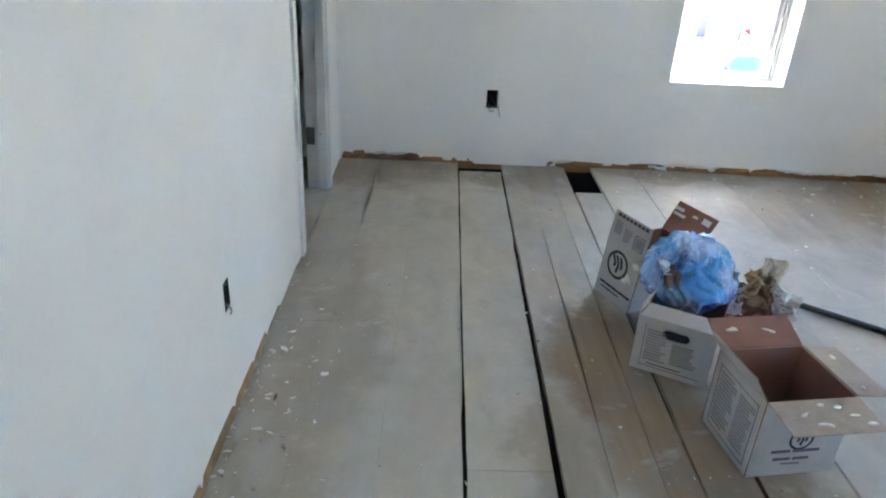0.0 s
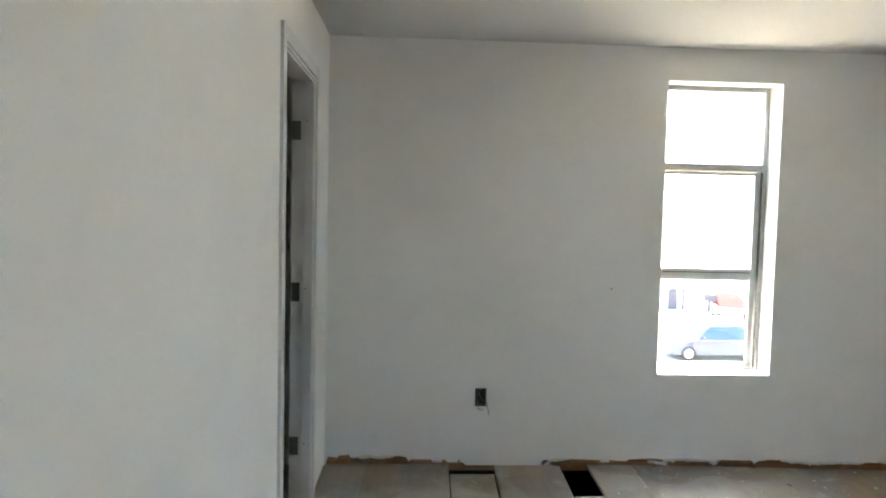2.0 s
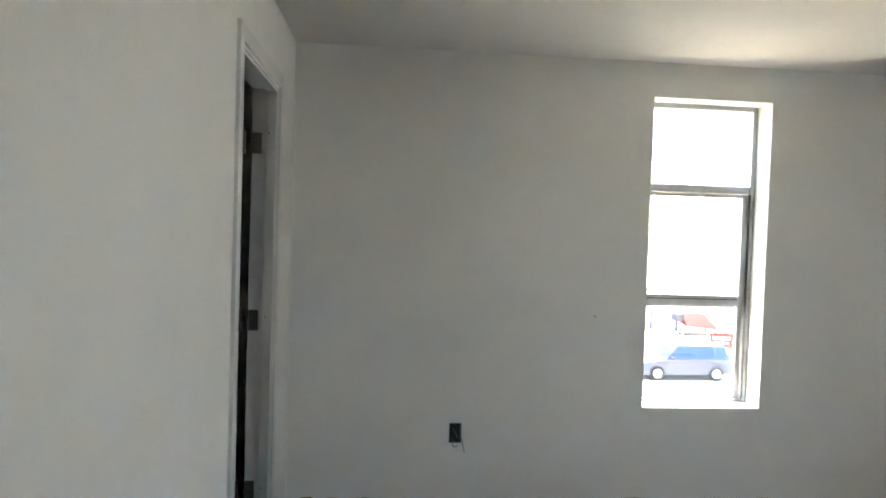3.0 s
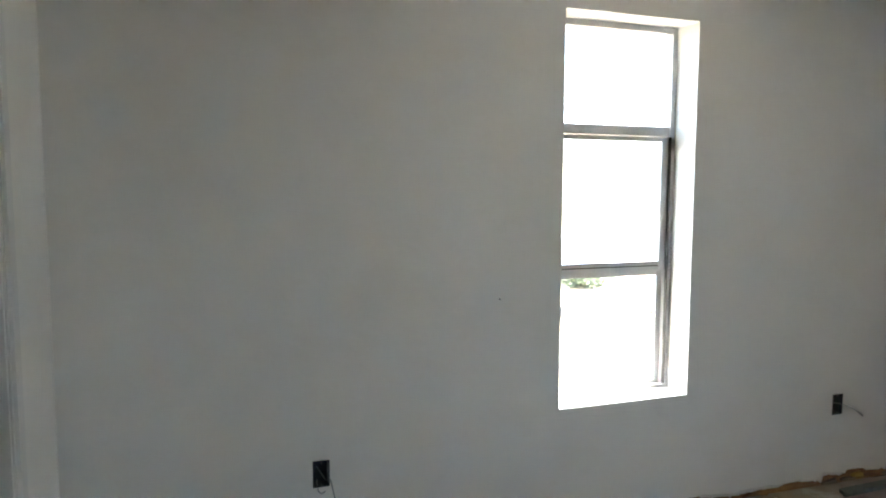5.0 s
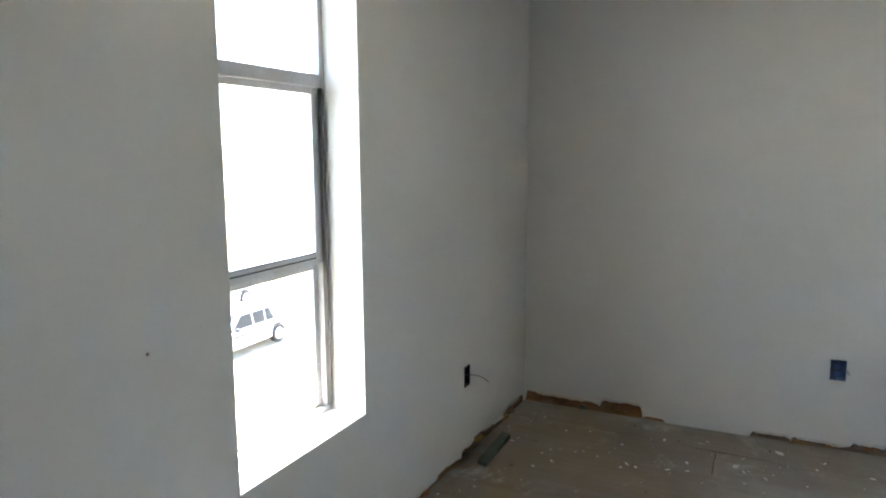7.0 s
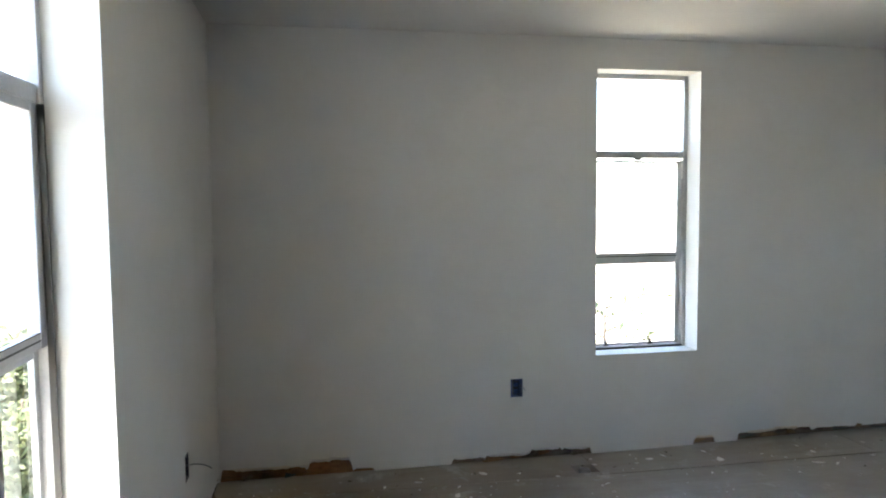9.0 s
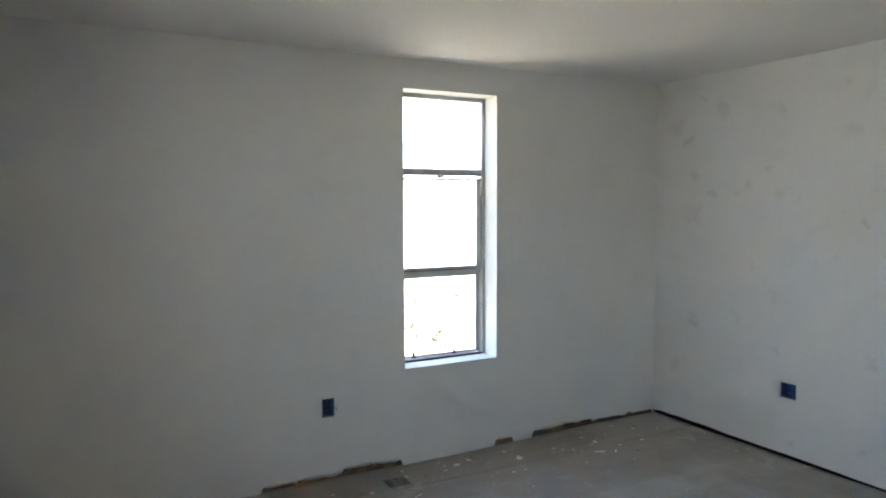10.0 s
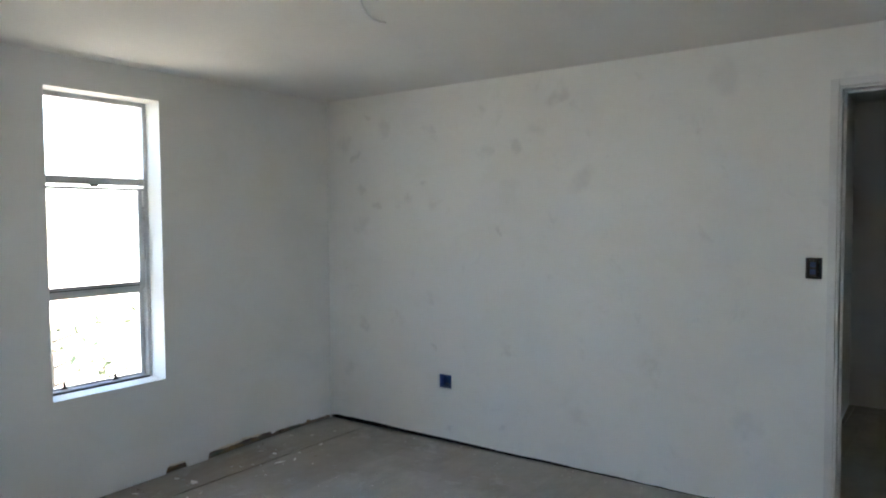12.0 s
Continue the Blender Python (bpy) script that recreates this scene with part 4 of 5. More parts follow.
bars(s1["front"][0], s1["front"][1], [(0.055, 0.112, 0.078, 0.088), (0.119, 0.197, 0.078, 0.088), (0.067, 0.118, 0.052, 0.061), (0.125, 0.173, 0.052, 0.061), (0.095, 0.150, 0.037, 0.041)], INK_PURPLE, "two lines of dark printed words")

for k, (side_name, spots) in enumerate((("front", ((0.07, 0.05), (0.10, 0.085), (0.17, 0.03), (0.20, 0.06), (0.23, 0.09), (0.13, 0.02))), ("right", ((0.03, 0.04), (0.17, 0.05))), ("back", ((0.19, 0.06), (0.08, 0.05))))):
    fl, fm = f1[side_name]
    r = random.Random(k + 3)
    for x, z in spots:
        bm = bmesh.new()
        n, tilt, long, thin = 9, r.uniform(-0.5, 0.5), r.uniform(0.014, 0.030), r.uniform(0.004, 0.011)
        shape = [(math.cos(a) * long * r.uniform(0.35, 1.1), math.sin(a) * thin * r.uniform(0.35, 1.2)) for a in [i * 2 * math.pi / n for i in range(n)]]
        ring = [(p * math.cos(tilt) - q * math.sin(tilt), p * math.sin(tilt) + q * math.cos(tilt)) for p, q in shape]
        lo = [bm.verts.new(fm @ Vector((x + p, 0.0042, z + q))) for p, q in ring]
        hi = [bm.verts.new(fm @ Vector((x + p * 0.8, 0.0042 + r.uniform(0.002, 0.005), z + q * 0.8))) for p, q in ring]
        bm.faces.new(hi)
        for i in range(n):
            bm.faces.new((lo[i], lo[(i + 1) % n], hi[(i + 1) % n], hi[i]))
        part("paint_flake", bm, FLAKE, fl, "white paint flake")

# second carton, holding the bag
BX2 = pose(1.018, 4.315, 0.0, 0, 0, -29.2)
box2, s2, f2 = carton(BX2, 0.246, 0.245, 0.200, {"front": (-52, 0.05), "left": (-25, 0.05)}, "white carton with a hand hole, stuffed with a plastic bag")
bars(s2["front"][0], s2["front"][1], text_block(0.036, 0.108, 0.160, 11, 0.0108, 3, 0.66) + text_block(0.120, 0.205, 0.128, 8, 0.0100, 4, 0.80), INK)
bars(s2["front"][0], s2["front"][1] @ pose(0, -0.0002, 0), [(0.028, 0.0295, 0.022, 0.175), (0.028, 0.22, 0.020, 0.022), (0.05, 0.16, 0.030, 0.0335)], INK_DARK, "thin printed border")
# hand hole is not cut: a dark oval patch paints its shade
bm = bmesh.new()
hm = s2["front"][1]
n = 20
oval = [(0.125 + math.copysign(0.028, math.cos(a)) + math.cos(a) * 0.014, 0.155 + math.sin(a) * 0.014) for a in [i * 2 * math.pi / n for i in range(n)]]
ring0 = [bm.verts.new(hm @ Vector((x, -0.0006, z))) for x, z in oval]
ring1 = [bm.verts.new(hm @ Vector((x, 0.003, z))) for x, z in oval]
for i in range(n):
    bm.faces.new((ring0[i], ring0[(i + 1) % n], ring1[(i + 1) % n], ring1[i]))
bm.faces.new(ring1)
bm.faces.new(ring0)
part("hand_hole", bm, DARK_BOX, s2["front"][0], "hand hole, its shade drawn as a dark oval patch")

# third carton behind, flaps standing up
BX3 = pose(1.018, 4.842, 0.0, 0, 0, -67.0)
box3, s3, f3 = carton(BX3, 0.209, 0.265, 0.245, {"front": (-2, 0.122), "back": (24, 0.125), "right": (118, 0.08)}, "open white carton with two flaps standing up")
emblem(s3["front"][0], s3["front"][1], 0.090, 0.160, 0.060)
bars(s3["front"][0], s3["front"][1], [(0.02, 0.20, 0.052, 0.062), (0.03, 0.14, 0.034, 0.040)], INK_DARK, "dark printed words")
bars(f3["front"][0], f3["front"][1], text_block(0.018, 0.062, 0.085, 5, 0.011, 5, 0.7) + text_block(0.075, 0.122, 0.070, 5, 0.011, 6, 0.7) + [(0.144, 0.182, 0.020, 0.062)])
bars(f3["front"][0], f3["front"][1] @ pose(0, -0.0002, 0), [(0.02 + i * 0.022, 0.036 + i * 0.022, 0.102, 0.114) for i in range(8)], INK_DARK, "row of bold printed words")
bars(f3["front"][0], f3["front"][1] @ pose(0, -0.0003, 0), [(0.136, 0.1385, 0.012, 0.070), (0.1875, 0.190, 0.012, 0.070), (0.1385, 0.1875, 0.012, 0.0145), (0.1385, 0.1875, 0.0675, 0.070)], INK_DARK, "square printed frame")
for x0, x1, z0, z1 in ((0.02, 0.06, 0.085, 0.108), (0.085, 0.11, 0.09, 0.10), (0.14, 0.20, 0.07, 0.082), (0.16, 0.205, 0.09, 0.104)):
    bm = bmesh.new()
    add_box(bm, x0, x1, 0.004, 0.0048, z0, z1, f3["back"][1])
    part("label_scrap", bm, PAPER_W, f3["back"][0], "torn white label scrap")
r = random.Random(44)
for x, z, k in ((0.165, 0.135, 0.026), (0.150, 0.118, 0.018), (0.185, 0.200, 0.022)):
    bm = bmesh.new()
    ring = [bm.verts.new(s3["front"][1] @ Vector((x + math.cos(a) * k * r.uniform(0.4, 1.2), -0.0025 - 0.004 * r.random(), z + math.sin(a) * k * r.uniform(0.4, 1.2)))) for a in [i * math.pi / 5 for i in range(10)]]
    mid = bm.verts.new(s3["front"][1] @ Vector((x, -0.009, z)))
    base = bm.verts.new(s3["front"][1] @ Vector((x, 0.0, z)))
    for i in range(10):
        bm.faces.new((ring[i], ring[(i + 1) % 10], mid))
        bm.faces.new((ring[(i + 1) % 10], ring[i], base))
    part("paper_scrap", bm, FLAKE, s3["front"][0], "torn white paper scrap")
RACKED = Matrix(((1, 0, 0.13, 0), (0, 1, 0, 0), (0, 0, 1, 0), (0, 0, 0, 1)))      # pushed out of square
for ob in box3.children_recursive:
    ob.data.transform(RACKED)


# ---- plastic bag, stuffed full ----
def stuffed_bag():
    bm = bmesh.new()
    bmesh.ops.create_icosphere(bm, subdivisions=6, radius=1.0)
    for v in bm.verts:
        p = v.co.copy()
        a = math.atan2(p.y, p.x)
        w = p * 1.3 + Vector((9, 2, 1))
        twist = a + 0.5 * noise.noise(p * 1.4)
        gather = 1 - abs(noise.noise(Vector((math.cos(twist) * 3.4, math.sin(twist) * 3.4, p.z * 0.8)))) * 2      # upright pleats
        lump = noise.noise(p * 1.5 + Vector((3, 1, 7))) * 0.09
        w += Vector((noise.noise(p * 1.7), noise.noise(p * 1.7 + Vector((4, 4, 4))), noise.noise(p * 1.7 + Vector((8, 1, 4))))) * 0.8
        crease = (0.40 - abs(noise.noise(w * 1.6))) * 0.17 + (0.40 - abs(noise.noise(w * 3.4))) * 0.10 + (0.4 - abs(noise.noise(w * 7.0))) * 0.03
        r = 0.146 * (0.93 + lump + gather * 0.12 * (1 - 0.5 * p.z) + crease)
        q = p * r
        z = q.z * (1.06 if q.z > 0 else 1.0)
        if z < -0.02:                        # tucked down into the carton
            k = min(1.0, (-0.02 - z) / 0.07)
            q.x *= 1 - 0.34 * k
            q.y *= 1 - 0.34 * k
        v.co = (q.x, q.y, z)
    for f in bm.faces:
        f.smooth = True
    return bm


bag = empty("plastic_bag", pose(1.222, 4.478, 0.250, 0, 0, 15), "crumpled blue and white plastic bag stuffed full, in a carton", "bag")
part("bag_body", stuffed_bag(), BAG, bag)
for k, (px, py, pz, tw) in enumerate(((-0.062, -0.062, 0.118, 20), (0.03, -0.02, 0.148, 100), (-0.124, 0.02, 0.07, 60), (0.085, -0.085, 0.070, -40), (-0.140, -0.05, 0.085, 75))):
    bm = bmesh.new()
    bmesh.ops.create_grid(bm, x_segments=14, y_segments=8, size=0.034)
    for v in bm.verts:
        x, y = v.co.x, v.co.y
        v.co.z = 0.018 * noise.noise(Vector((x * 38, y * 38, k * 5.0))) + 0.012 * math.sin(y * 110 + x * 30)
        v.co.y *= 0.8 - 0.4 * abs(x) / 0.034 + 0.2 * noise.noise(Vector((x * 60, k, 2)))
    bmesh.ops.solidify(bm, geom=bm.faces[:], thickness=0.0012)
    bmesh.ops.transform(bm, matrix=pose(px, py, pz, 40 + 25 * (k % 3), 20 - 30 * (k % 3), tw), verts=bm.verts[:])
    for f in bm.faces:
        f.smooth = True
    part("bag_handle", bm, BAG_PALE if k > 2 else BAG, bag, "crumpled loose end of the bag")


# ---- torn packing paper beside the cartons, and a pole on the floor ----
def crumpled(w, h, amp, seed, nx=8, ny=12, curl=0.0):
    bm = bmesh.new()
    rows = []
    for j in range(ny + 1):
        row = []
        for i in range(nx + 1):
            u, v = i / nx - 0.5, j / ny
            edge = 1 + 0.22 * noise.noise(Vector((v * 6, seed, 1.0)))
            x = u * w * edge * (0.8 + 0.35 * noise.noise(Vector((v * 3, seed, 6.0))))
            y = amp * (abs(noise.noise(Vector((u * 4, v * 6, seed)))) * 2 - 0.5) + amp * 0.3 * noise.noise(Vector((u * 7, v * 9, seed + 3))) + curl * u * u * 4
            z = h * v * (1 + 0.14 * noise.noise(Vector((u * 5, seed, 9.0)))) + amp * 0.3 * noise.noise(Vector((u * 8, v * 8, seed + 5)))
            row.append(bm.verts.new((x, y, z)))
        rows.append(row)
    for a, b in zip(rows, rows[1:]):
        for i in range(nx):
            bm.faces.new((a[i], a[i + 1], b[i + 1], b[i]))
    bmesh.ops.solidify(bm, geom=bm.faces[:], thickness=0.0015)
    bmesh.ops.recalc_face_normals(bm, faces=bm.faces[:])
    return bm


paper = empty("packing_paper", pose(1.485, 4.50, 0.0), "torn brown and white packing paper standing crumpled", "paper")
for nm, w, h, amp, seed, m, mat, lab in (("brown_sheet", 0.19, 0.20, 0.028, 2.3, pose(-0.02, -0.02, 0.0, -14, 0, -25), KRAFT, "brown cardboard sheet"),
                                         ("tan_sheet", 0.12, 0.13, 0.016, 5.1, pose(0.0, -0.01, 0.14, -28, 4, -20), TAN_KRAFT, "torn tan paper"),
                                         ("pale_sheet", 0.060, 0.145, 0.018, 8.7, pose(0.035, 0.02, 0.165, -18, 14, -35), PAPER, "torn pale paper"),
                                         ("pale_sheet", 0.045, 0.10, 0.016, 4.2, pose(0.03, 0.02, 0.21, -30, 14, -10), PAPER, "torn pale paper"),
                                         ("white_sheet", 0.13, 0.12, 0.028, 3.7, pose(0.080, -0.03, 0.10, -45, 12, -30), PAPER_W, "crumpled white paper"),
                                         ("white_sheet", 0.10, 0.10, 0.025, 6.4, pose(0.10, -0.05, 0.07, -35, -10, -10), PAPER_W, "crumpled white paper"),
                                         ("white_sheet", 0.09, 0.10, 0.030, 9.2, pose(-0.06, 0.0, 0.10, -30, -20, -40), PAPER_W, "crumpled white paper")):
    bm = crumpled(w, h, amp, seed)
    bmesh.ops.transform(bm, matrix=m, verts=bm.verts[:])
    part(nm, bm, mat, paper, lab)

P0, P1 = Vector((1.735, 4.79, 0.0145)), Vector((3.10, 3.80, floor_z(3.10, 3.80) + 0.0135))
pole = empty("pole", Matrix.Translation(P0), "shiny black round pole lying on the floor", "pole")
part("shaft", tube_bm([(0, 0, 0), tuple(P1 - P0)], 0.0125, 16), BLACK_ROD, pole)
dd = (P1 - P0).normalized()
part("ferrule", tube_bm([tuple(dd * -0.012), tuple(dd * 0.03)], 0.0138, 16), HINGE, pole, "dull metal end cap")

# timber offcut by the wall
off = box_bm(-0.19, 0.19, -0.026, 0.026, 0.0, 0.022, 0.003)
for v in off.verts:
    v.co.y += 0.004 * noise.noise(Vector((v.co.x * 9, 1, 2)))
    v.co.x += 0.012 * v.co.y / 0.026
o = thing("timber_offcut", off, OFFCUT, "short grey-green timber offcut lying by the wall", "wood scrap")
o.matrix_world = pose(3.42, 6.228, floor_z(3.42, 6.2) - 0.001, 0, 0.8, 2)


# ---- plaster flakes and crumbs on the floor ----
def flakes(count, spots, seed, name, material, slim=1.0):
    r = random.Random(seed)
    verts, faces = [], []
    for _ in range(count):
        x0, x1, y0, y1, smin, smax, pull = r.choices(spots, [s[7] for s in spots])[0][:7]
        x, y = r.uniform(x0, x1), r.uniform(y0, y1)
        if pull:
            x = x0 + (x - x0) * r.random() ** 1.6
        s = smin + (smax - smin) * r.random() ** 2.5
        n, a0, st = r.randint(5, 8), r.random() * 6.28, r.uniform(0.15, 0.6) * slim
        z0 = floor_z(x, y) + 0.0002
        t = r.uniform(0.0012, 0.004)
        ring = []
        for k in range(n):
            a = k * 2 * math.pi / n
            px, py = math.cos(a) * s * r.uniform(0.45, 1.2), math.sin(a) * s * st * r.uniform(0.45, 1.2)
            ring.append((x + px * math.cos(a0) - py * math.sin(a0), y + px * math.sin(a0) + py * math.cos(a0)))
        b = len(verts)
        verts += [(px, py, z0) for px, py in ring] + [(px, py, z0 + t * r.uniform(0.7, 1.6)) for px, py in ring]
        faces += [tuple(b + n + k for k in range(n))] + [(b + k, b + (k + 1) % n, b + n + (k + 1) % n, b + n + k) for k in range(n)]
    me = bpy.data.meshes.new(name)
    me.from_pydata(verts, [], faces)
    me.materials.append(material)
    return me


SPOTS = [(-0.21, 0.10, 2.9, 4.5, 0.003, 0.021, True, 7), (-0.20, 0.35, 2.6, 5.2, 0.002, 0.012, True, 5), (0.6, 1.9, 3.3, 5.4, 0.003, 0.014, False, 3),
         (0.3, 4.0, 2.4, 6.2, 0.002, 0.011, False, 4), (1.2, 4.1, 5.9, 6.3, 0.003, 0.014, False, 3), (3.5, 4.1, 2.3, 6.2, 0.004, 0.020, False, 4), (3.6, 4.1, 2.9, 5.4, 0.008, 0.042, False, 1.2), (0.9, 4.0, 2.19, 2.4, 0.003, 0.011, False, 2)]
tagged(new("plaster_crumbs", flakes(560, SPOTS, 4, "plaster_crumbs", FLAKE)), "white plaster flakes and crumbs strewn on the floor", "debris", kind="stuff")
CHIP_SPOTS = [(-0.18, 0.35, 2.9, 5.2, 0.005, 0.024, True, 1.3), (0.5, 1.5, 3.0, 6.0, 0.004, 0.016, False, 3), (1.4, 4.0, 6.05, 6.28, 0.006, 0.026, False, 3), (3.8, 4.12, 2.4, 6.2, 0.006, 0.030, False, 4), (1.6, 3.7, 2.6, 5.9, 0.004, 0.014, False, 2)]
tagged(new("wood_chips", flakes(70, CHIP_SPOTS, 9, "wood_chips", CHIP, 0.5)), "small brown wood chips and splinters strewn on the floor", "debris", kind="stuff")


# ---- outside: parked cars, sign, canopy, trees, seen through the windows ----
def car(name, m, paint, label, length, height, bonnet, boot, wheel, wheelbase, tint=None):
    e = empty(name, m, label, "car", group="parked cars")
    L, W = length, 1.74
    belt, floor_z = height * 0.60, 0.24
    # side outline, nose towards -x
    low = [(-L / 2, 0.42), (-L / 2 + 0.06, belt - 0.18), (-L / 2 + bonnet, belt), (L / 2 - 0.04, belt + 0.02), (L / 2, 0.5), (L / 2 - 0.06, floor_z + 0.05), (-L / 2 + 0.12, floor_z)]
    bm = bmesh.new()
    rows = []
    for y, k in ((-W / 2, 0.985), (-W / 2 + 0.05, 1.0), (W / 2 - 0.05, 1.0), (W / 2, 0.985)):
        rows.append([bm.verts.new((x * k, y, floor_z + (z - floor_z) * k)) for x, z in low])
    for a, b in zip(rows, rows[1:]):
        for i in range(len(low)):
            bm.faces.new((a[i], a[(i + 1) % len(low)], b[(i + 1) % len(low)], b[i]))
    bm.faces.new(rows[0])
    bm.faces.new(rows[-1][::-1])
    bmesh.ops.bevel(bm, geom=bm.edges[:], offset=0.03, segments=2, affect="EDGES")
    part("body", bm, paint, e)
    x0, x1, x2, x3 = -L / 2 + bonnet - 0.05, -L / 2 + bonnet + 0.62, L / 2 - boot - 0.30, L / 2 - boot
    cab = [(x0, belt - 0.01), (x1, height), (x2, height - 0.02), (x3, belt - 0.01)]
    bm = bmesh.new()
    rows = [[bm.verts.new((x, s * (W / 2 - 0.07 - (0.12 if z > belt else 0.0)), z)) for x, z in cab] for s in (-1, 1)]
    for i in range(4):
        bm.faces.new((rows[0][i], rows[0][(i + 1) % 4], rows[1][(i + 1) % 4], rows[1][i]))
    bm.faces.new(rows[0])
    bm.faces.new(rows[1][::-1])
    bmesh.ops.bevel(bm, geom=bm.edges[:], offset=0.035, segments=2, affect="EDGES")
    part("cabin", bm, paint, e)

    def glass(p, q, u, v, s):
        """A side pane between two uprights, laid just outside the cabin."""
        def at(x, z):
            t = (z - belt) / (height - belt)
            return (x, s * (W / 2 - 0.07 - 0.12 * t + 0.004), z)
        bm = bmesh.new()
        zb, zt = belt + 0.06, height - 0.09
        vs = [bm.verts.new(at(*c)) for c in ((p, zb), (q, zb), (v, zt), (u, zt))]
        bm.faces.new(vs)
        bmesh.ops.solidify(bm, geom=bm.faces[:], thickness=0.006)
        part("side_window", bm, tint or CAR_GLASS, e, "dark tinted car window")

    span = x2 - x1
    for s in (-1, 1):
        glass(x0 + 0.22, x1 + span * 0.36, x1 + 0.04, x1 + span * 0.36, s)
        glass(x1 + span * 0.40, x1 + span * 0.78, x1 + span * 0.40, x1 + span * 0.78, s)
        glass(x1 + span * 0.82, x3 - 0.12, x1 + span * 0.82, x2 - 0.02, s)
        part("sill_trim", box_bm(-L / 2 + 0.7, L / 2 - 0.7, s * W / 2 - 0.012, s * W / 2 + 0.012, belt - 0.20, belt - 0.12, 0.004), DARK_SIGN, e, "dark side stripe")
        part("headlamp", box_bm(-L / 2 - 0.005, -L / 2 + 0.06, s * 0.62 - 0.16, s * 0.62 + 0.16, belt - 0.27, belt - 0.14, 0.015), LAMP_CLEAR, e, "clear headlamp")
        part("tail_lamp", box_bm(L / 2 - 0.05, L / 2 + 0.008, s * 0.72 - 0.1, s * 0.72 + 0.1, belt - 0.24, belt - 0.04, 0.012), LAMP_RED, e, "red tail lamp")
        part("mirror", box_bm(x0 + 0.25, x0 + 0.37, s * (W / 2 + 0.07) - 0.08, s * (W / 2 + 0.07) + 0.08, belt + 0.02, belt + 0.15, 0.03), DARK_SIGN, e, "dark wing mirror")
    for nm, xa, xb in (("windscreen", x0, x1), ("rear_window", x3, x2)):
        bm = bmesh.new()
        sgn = -1 if nm == "windscreen" else 1
        vs = [bm.verts.new(c) for c in ((xa + (xb - xa) * 0.15 + sgn * 0.008, -0.66, belt + (height - belt) * 0.15), (xa + (xb - xa) * 0.15 + sgn * 0.008, 0.66, belt + (height - belt) * 0.15),
                                        (xa + (xb - xa) * 0.88 + sgn * 0.008, 0.58, belt + (height - belt) * 0.88), (xa + (xb - xa) * 0.88 + sgn * 0.008, -0.58, belt + (height - belt) * 0.88))]
        bm.faces.new(vs)
        bmesh.ops.solidify(bm, geom=bm.faces[:], thickness=0.006)
        part(nm, bm, tint or CAR_GLASS, e, "dark tinted car window")
    for x in (wheel, wheel + wheelbase):
        for s in (-1, 1):
            c = Vector((-L / 2 + x, s * (W / 2 - 0.08), 0.33))
            bm = bmesh.new()
            bmesh.ops.create_cone(bm, cap_ends=True, segments=28, radius1=0.33, radius2=0.33, depth=0.22, matrix=Matrix.Translation(c) @ pose(0, 0, 0, 90))
            bmesh.ops.bevel(bm, geom=[ed for ed in bm.edges if ed.calc_face_angle(0) > 1.0], offset=0.03, segments=2, affect="EDGES")
            w = part("wheel", bm, RUBBER, e, "black rubber tyre")
            bm = bmesh.new()
            bmesh.ops.create_cone(bm, cap_ends=True, segments=24, radius1=0.225, radius2=0.20, depth=0.03, matrix=Matrix.Translation(c + Vector((0, s * 0.115, 0))) @ pose(0, 0, 0, -90 * s))
            part("rim", bm, RIM, w, "pale alloy rim")
            part("wheel_arch", tube_bm([(c.x + math.cos(a) * 0.37, s * (W / 2 - 0.005), 0.33 + math.sin(a) * 0.37) for a in [math.pi * i / 12 for i in range(13)]], 0.03, 6), DARK_SIGN, e, "dark wheel arch")
    return e


car("people_carrier", pose(15.17, 35.0, GROUND), BLUE_CAR, "silver-blue people carrier parked on the asphalt", 4.65, 1.66, 1.32, 0.08, 0.86, 2.95)
car("sedan_car", pose(22.55, 27.3, GROUND), WHITE_CAR, "white sedan car parked on the asphalt", 4.45, 1.43, 1.25, 0.75, 0.92, 2.75, GREY_GLASS)
car("sedan_car", pose(18.35, 22.0, GROUND), WHITE_CAR, "white sedan car parked nearer the building", 4.45, 1.43, 1.25, 0.75, 0.92, 2.75, GREY_GLASS)
car("sedan_car", pose(26.0, 35.6, GROUND), WHITE_CAR, "white sedan car parked in the far row", 4.45, 1.43, 1.25, 0.75, 0.92, 2.75, GREY_GLASS)


def canopy(m):
    e = empty("canopy", m, "faded red canvas canopy on dark posts", "canopy")
    for x in (-1.1, 1.1):
        for y in (-0.6, 0.6):
            part("post", tube_bm([(x, y, 0), (x, y, 0.95)], 0.04, 8), DARK_SIGN, e)
    bm = bmesh.new()
    vs = [bm.verts.new(c) for c in ((-1.2, -0.9, 0.66), (1.2, -0.9, 0.45), (1.2, 0.9, 1.0), (-1.2, 0.9, 1.0), (-1.1, 0, 1.55), (0.6, 0, 1.42))]
    for q in ((0, 1, 5, 4), (1, 2, 5), (2, 3, 4, 5), (3, 0, 4)):
        bm.faces.new([vs[i] for i in q])
    bmesh.ops.solidify(bm, geom=bm.faces[:], thickness=0.02)
    part("cover", bm, RED_SIGN, e)
    part("cabinet", box_bm(-1.75, -1.2, -0.5, 0.3, 0.95, 1.45, 0.03), DARK_SIGN, e, "dark box beside the canopy")
    for y in (-0.4, 0.2):
        part("cabinet_leg", tube_bm([(-1.42, y, 0), (-1.42, y, 0.96)], 0.05, 8), DARK_SIGN, e)
    return e


canopy(pose(22.85, 49.2, GROUND, 0, 0, 4))


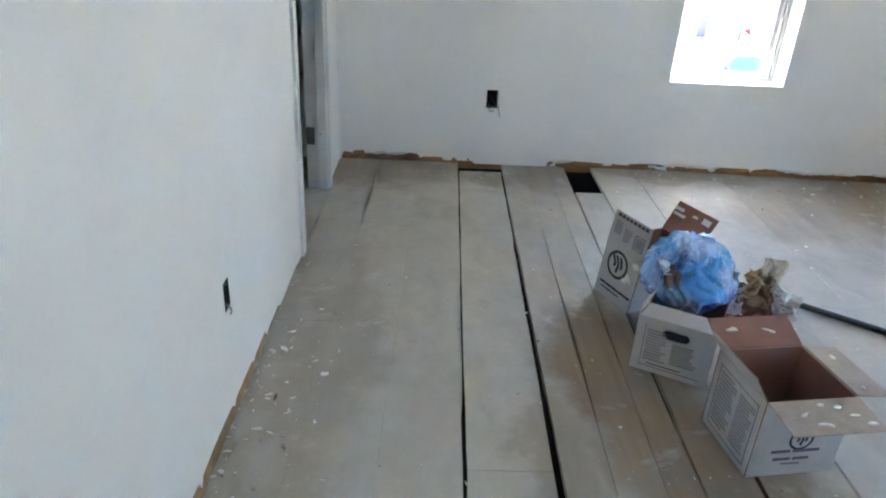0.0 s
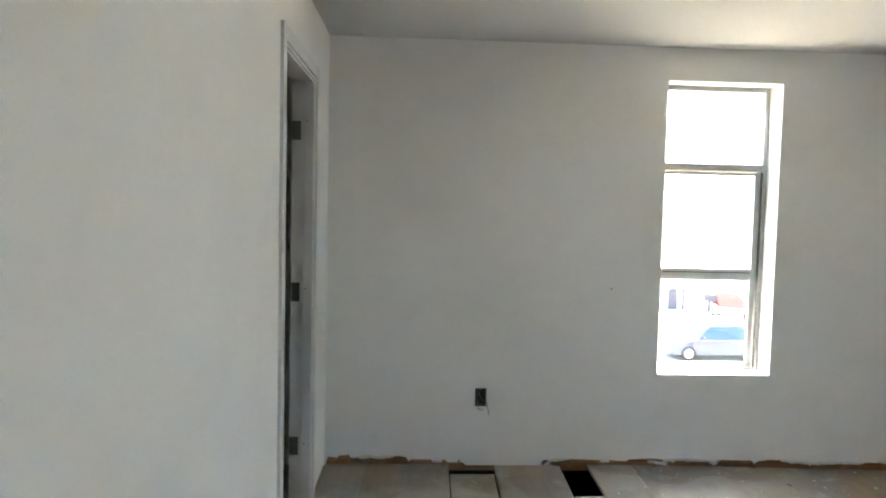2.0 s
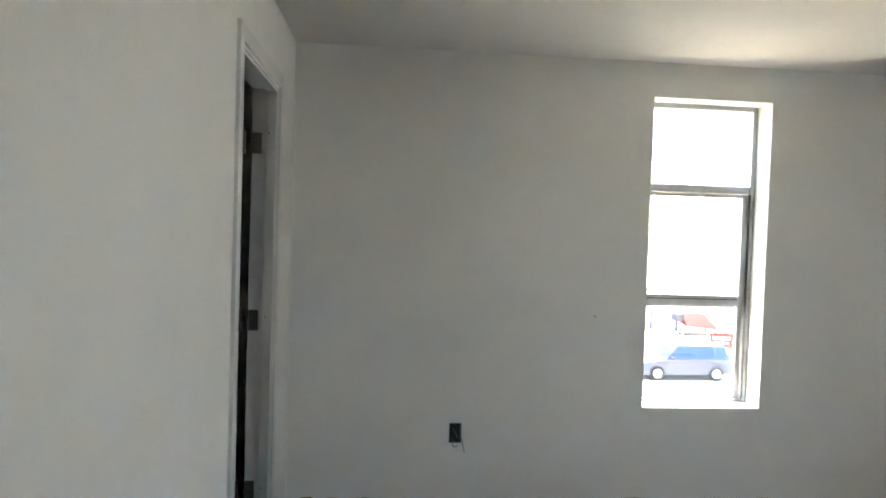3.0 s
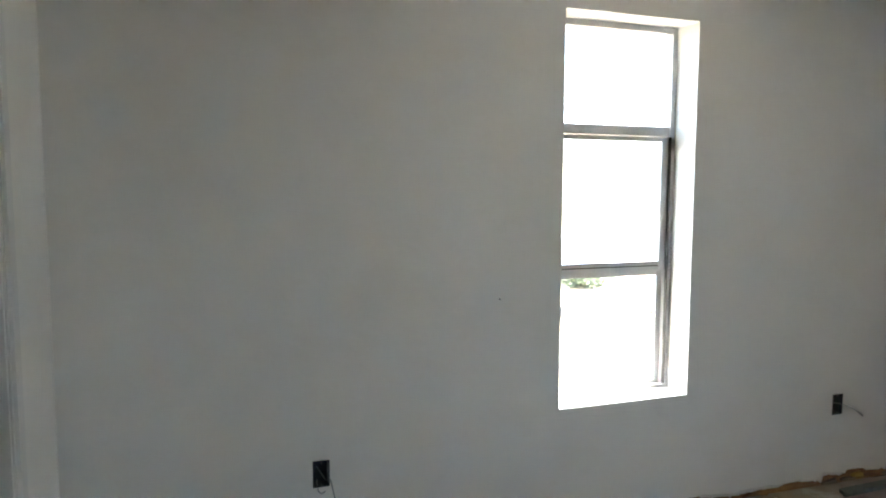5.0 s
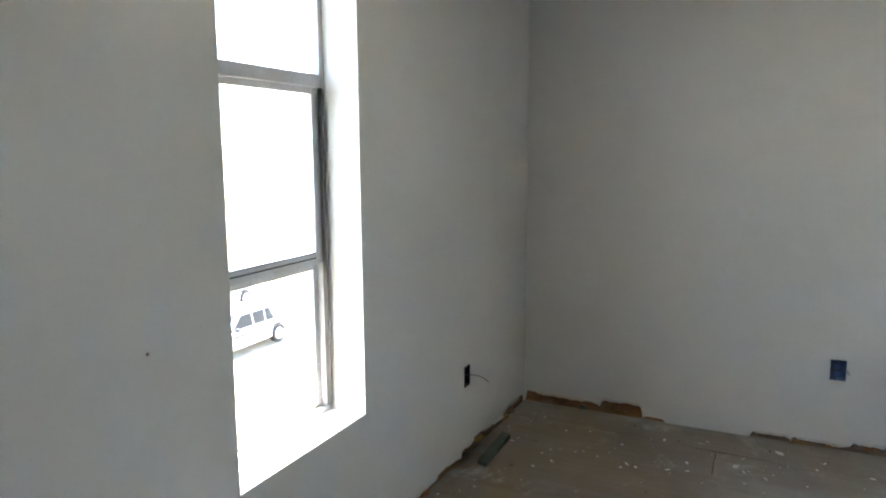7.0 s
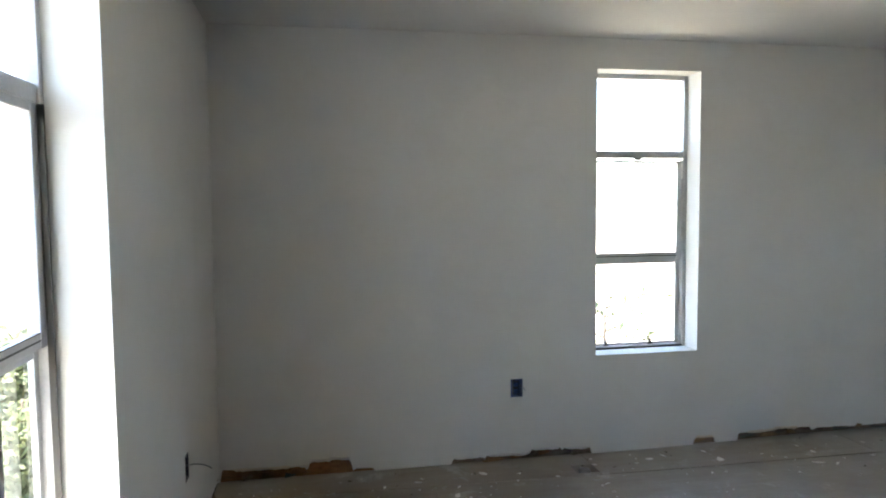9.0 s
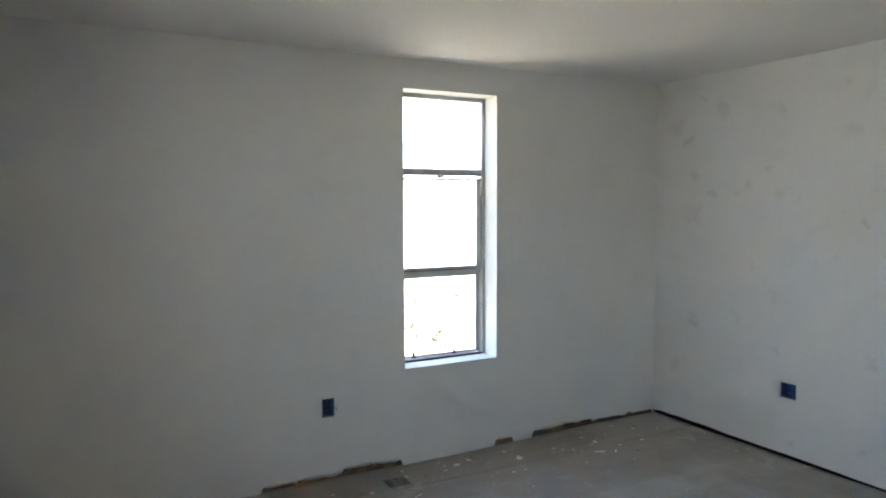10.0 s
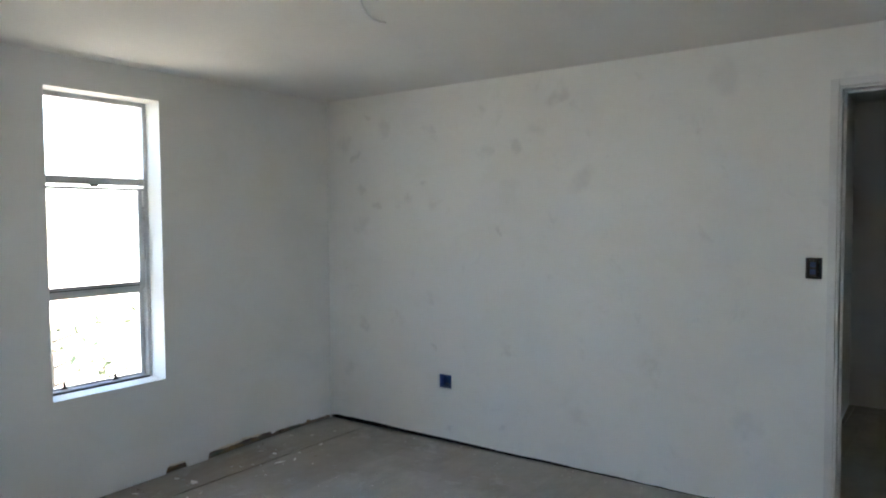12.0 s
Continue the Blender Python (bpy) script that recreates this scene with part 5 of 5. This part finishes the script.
def arch_bm(x0, x1, tall, y0, y1):
    """A slab with a round head."""
    bm = bmesh.new()
    r, c = (x1 - x0) / 2, (x0 + x1) / 2
    ring = [(x0, 0.0)] + [(c - math.cos(a) * r, tall - r + math.sin(a) * r) for a in [math.pi * i / 12 for i in range(13)]] + [(x1, 0.0)]
    front, back = [[bm.verts.new((x, y, z)) for x, z in ring] for y in (y0, y1)]
    bm.faces.new(front)
    bm.faces.new(back[::-1])
    for i in range(len(ring)):
        k = (i + 1) % len(ring)
        bm.faces.new((front[i], front[k], back[k], back[i]))
    return bm


def far_house(m):
    """A low pale building across the car park, its arched openings drawn as dark slabs."""
    e = empty("house", m, "low pale rendered building with dark arched doorways", "house")
    part("wall", box_bm(-0.5, 11.5, 0, 6, 0, 2.9), PALE_RENDER, e)
    part("roof", box_bm(-0.75, 11.75, -0.25, 6.25, 2.9, 3.1, 0.02), PALE_RENDER, e, "flat pale roof slab")
    # no recess behind these: dark colour stands in for the openings' shade
    for x0, x1 in ((0.15, 0.85), (1.20, 1.38)):
        d = part("door", arch_bm(x0, x1, 1.55, -0.03, 0.02), DARK_SIGN, e, "dark slab painting the shade of an arched opening")
        part("door_surround", arch_bm(x0 - 0.12, x1 + 0.12, 1.68, -0.015, 0.015), PALE_RENDER, d, "pale arched surround")
    return e


far_house(pose(19.2, 51.5, GROUND))


def sign(m):
    e = empty("sign_board", m, "red painted sign board on two posts", "sign")
    for x in (-0.45, 0.45):
        part("post", tube_bm([(x, 0, 0), (x, 0, 1.6)], 0.035, 8), DARK_SIGN, e)
    b = part("board", box_bm(-0.6, 0.6, -0.03, 0.0, 0.75, 1.6, 0.01), RED_SIGN, e)
    part("print", box_bm(-0.45, 0.45, -0.034, -0.031, 1.25, 1.38), WHITE_CAR, b, "pale bar of print")
    part("print", box_bm(-0.35, 0.35, -0.034, -0.031, 1.0, 1.1), WHITE_CAR, b, "pale bar of print")
    return e


sign(pose(19.4, 39.0, GROUND, 0, 0, -20))


def tree(m, tall, spread, leaf_count, leaf_mat, label, seed, leaf_size=0.13, low=0.15):
    r = random.Random(seed)
    e = empty("tree", m, label, "tree")
    bm = tube_bm([(0, 0, 0), (0.05, 0.02, tall * 0.3), (-0.04, 0.06, tall * 0.6), (0.03, 0.0, tall * 0.9)], 0.1, 10, True, [0.12, 0.10, 0.06, 0.02])
    tips = []
    for i in range(13):
        a, z = i * 2.4 + r.random(), tall * (low + 0.7 * i / 13)
        reach = spread * (1.0 - 0.35 * abs(i / 13 - 0.45)) * r.uniform(0.6, 1.0)
        p = Vector((0, 0, z))
        q = Vector((math.cos(a) * reach * 0.5, math.sin(a) * reach * 0.5, z + tall * 0.06))
        t = Vector((math.cos(a) * reach, math.sin(a) * reach, z + tall * r.uniform(0.05, 0.2)))
        limb = tube_bm([tuple(p), tuple(q), tuple(t)], 0.03, 6, True, [0.045, 0.028, 0.008])
        me = bpy.data.meshes.new("limb")
        limb.to_mesh(me)
        limb.free()
        bm.from_mesh(me)
        tips += [q, t, (q + t) / 2]
    part("trunk", bm, BARK, e)
    verts, faces = [], []
    for _ in range(leaf_count):
        c = r.choice(tips) + Vector((r.gauss(0, 0.28), r.gauss(0, 0.28), r.gauss(0, 0.24))) * spread * 0.6
        u = Vector((r.gauss(0, 1), r.gauss(0, 1), r.gauss(0, 1))).normalized()
        w = u.orthogonal().normalized()
        s = leaf_size * r.uniform(0.6, 1.3)
        b = len(verts)
        verts += [tuple(c - u * s), tuple(c + w * s * 0.45), tuple(c + u * s), tuple(c - w * s * 0.45)]
        faces.append((b, b + 1, b + 2, b + 3))
    me = bpy.data.meshes.new("crown")
    me.from_pydata(verts, [], faces)
    me.materials.append(leaf_mat)
    ob = new("crown", me)
    ob.parent = e
    return e


tree(pose(19.2, 13.7, GROUND), 3.8, 2.1, 15000, LEAF, "small yellow-green tree beside the building", 3, 0.12)
tree(pose(17.1, 12.4, GROUND), 2.9, 1.7, 12000, LEAF, "bushy yellow-green shrub below a small tree", 13, 0.11, 0.05)
tree(pose(20.2, -3.0, GROUND), 4.6, 1.9, 260, LEAF_DARK, "thin sparse tree with few leaves", 5, 0.12)
tree(pose(26.2, 46.6, GROUND), 1.1, 2.4, 3000, LEAF_DARK, "low dark green shrub at the edge of the car park", 7, 0.16)
tree(pose(31.8, 43.8, GROUND), 2.1, 1.6, 2200, LEAF_DARK, "low dark green shrub at the edge of the car park", 8, 0.16)
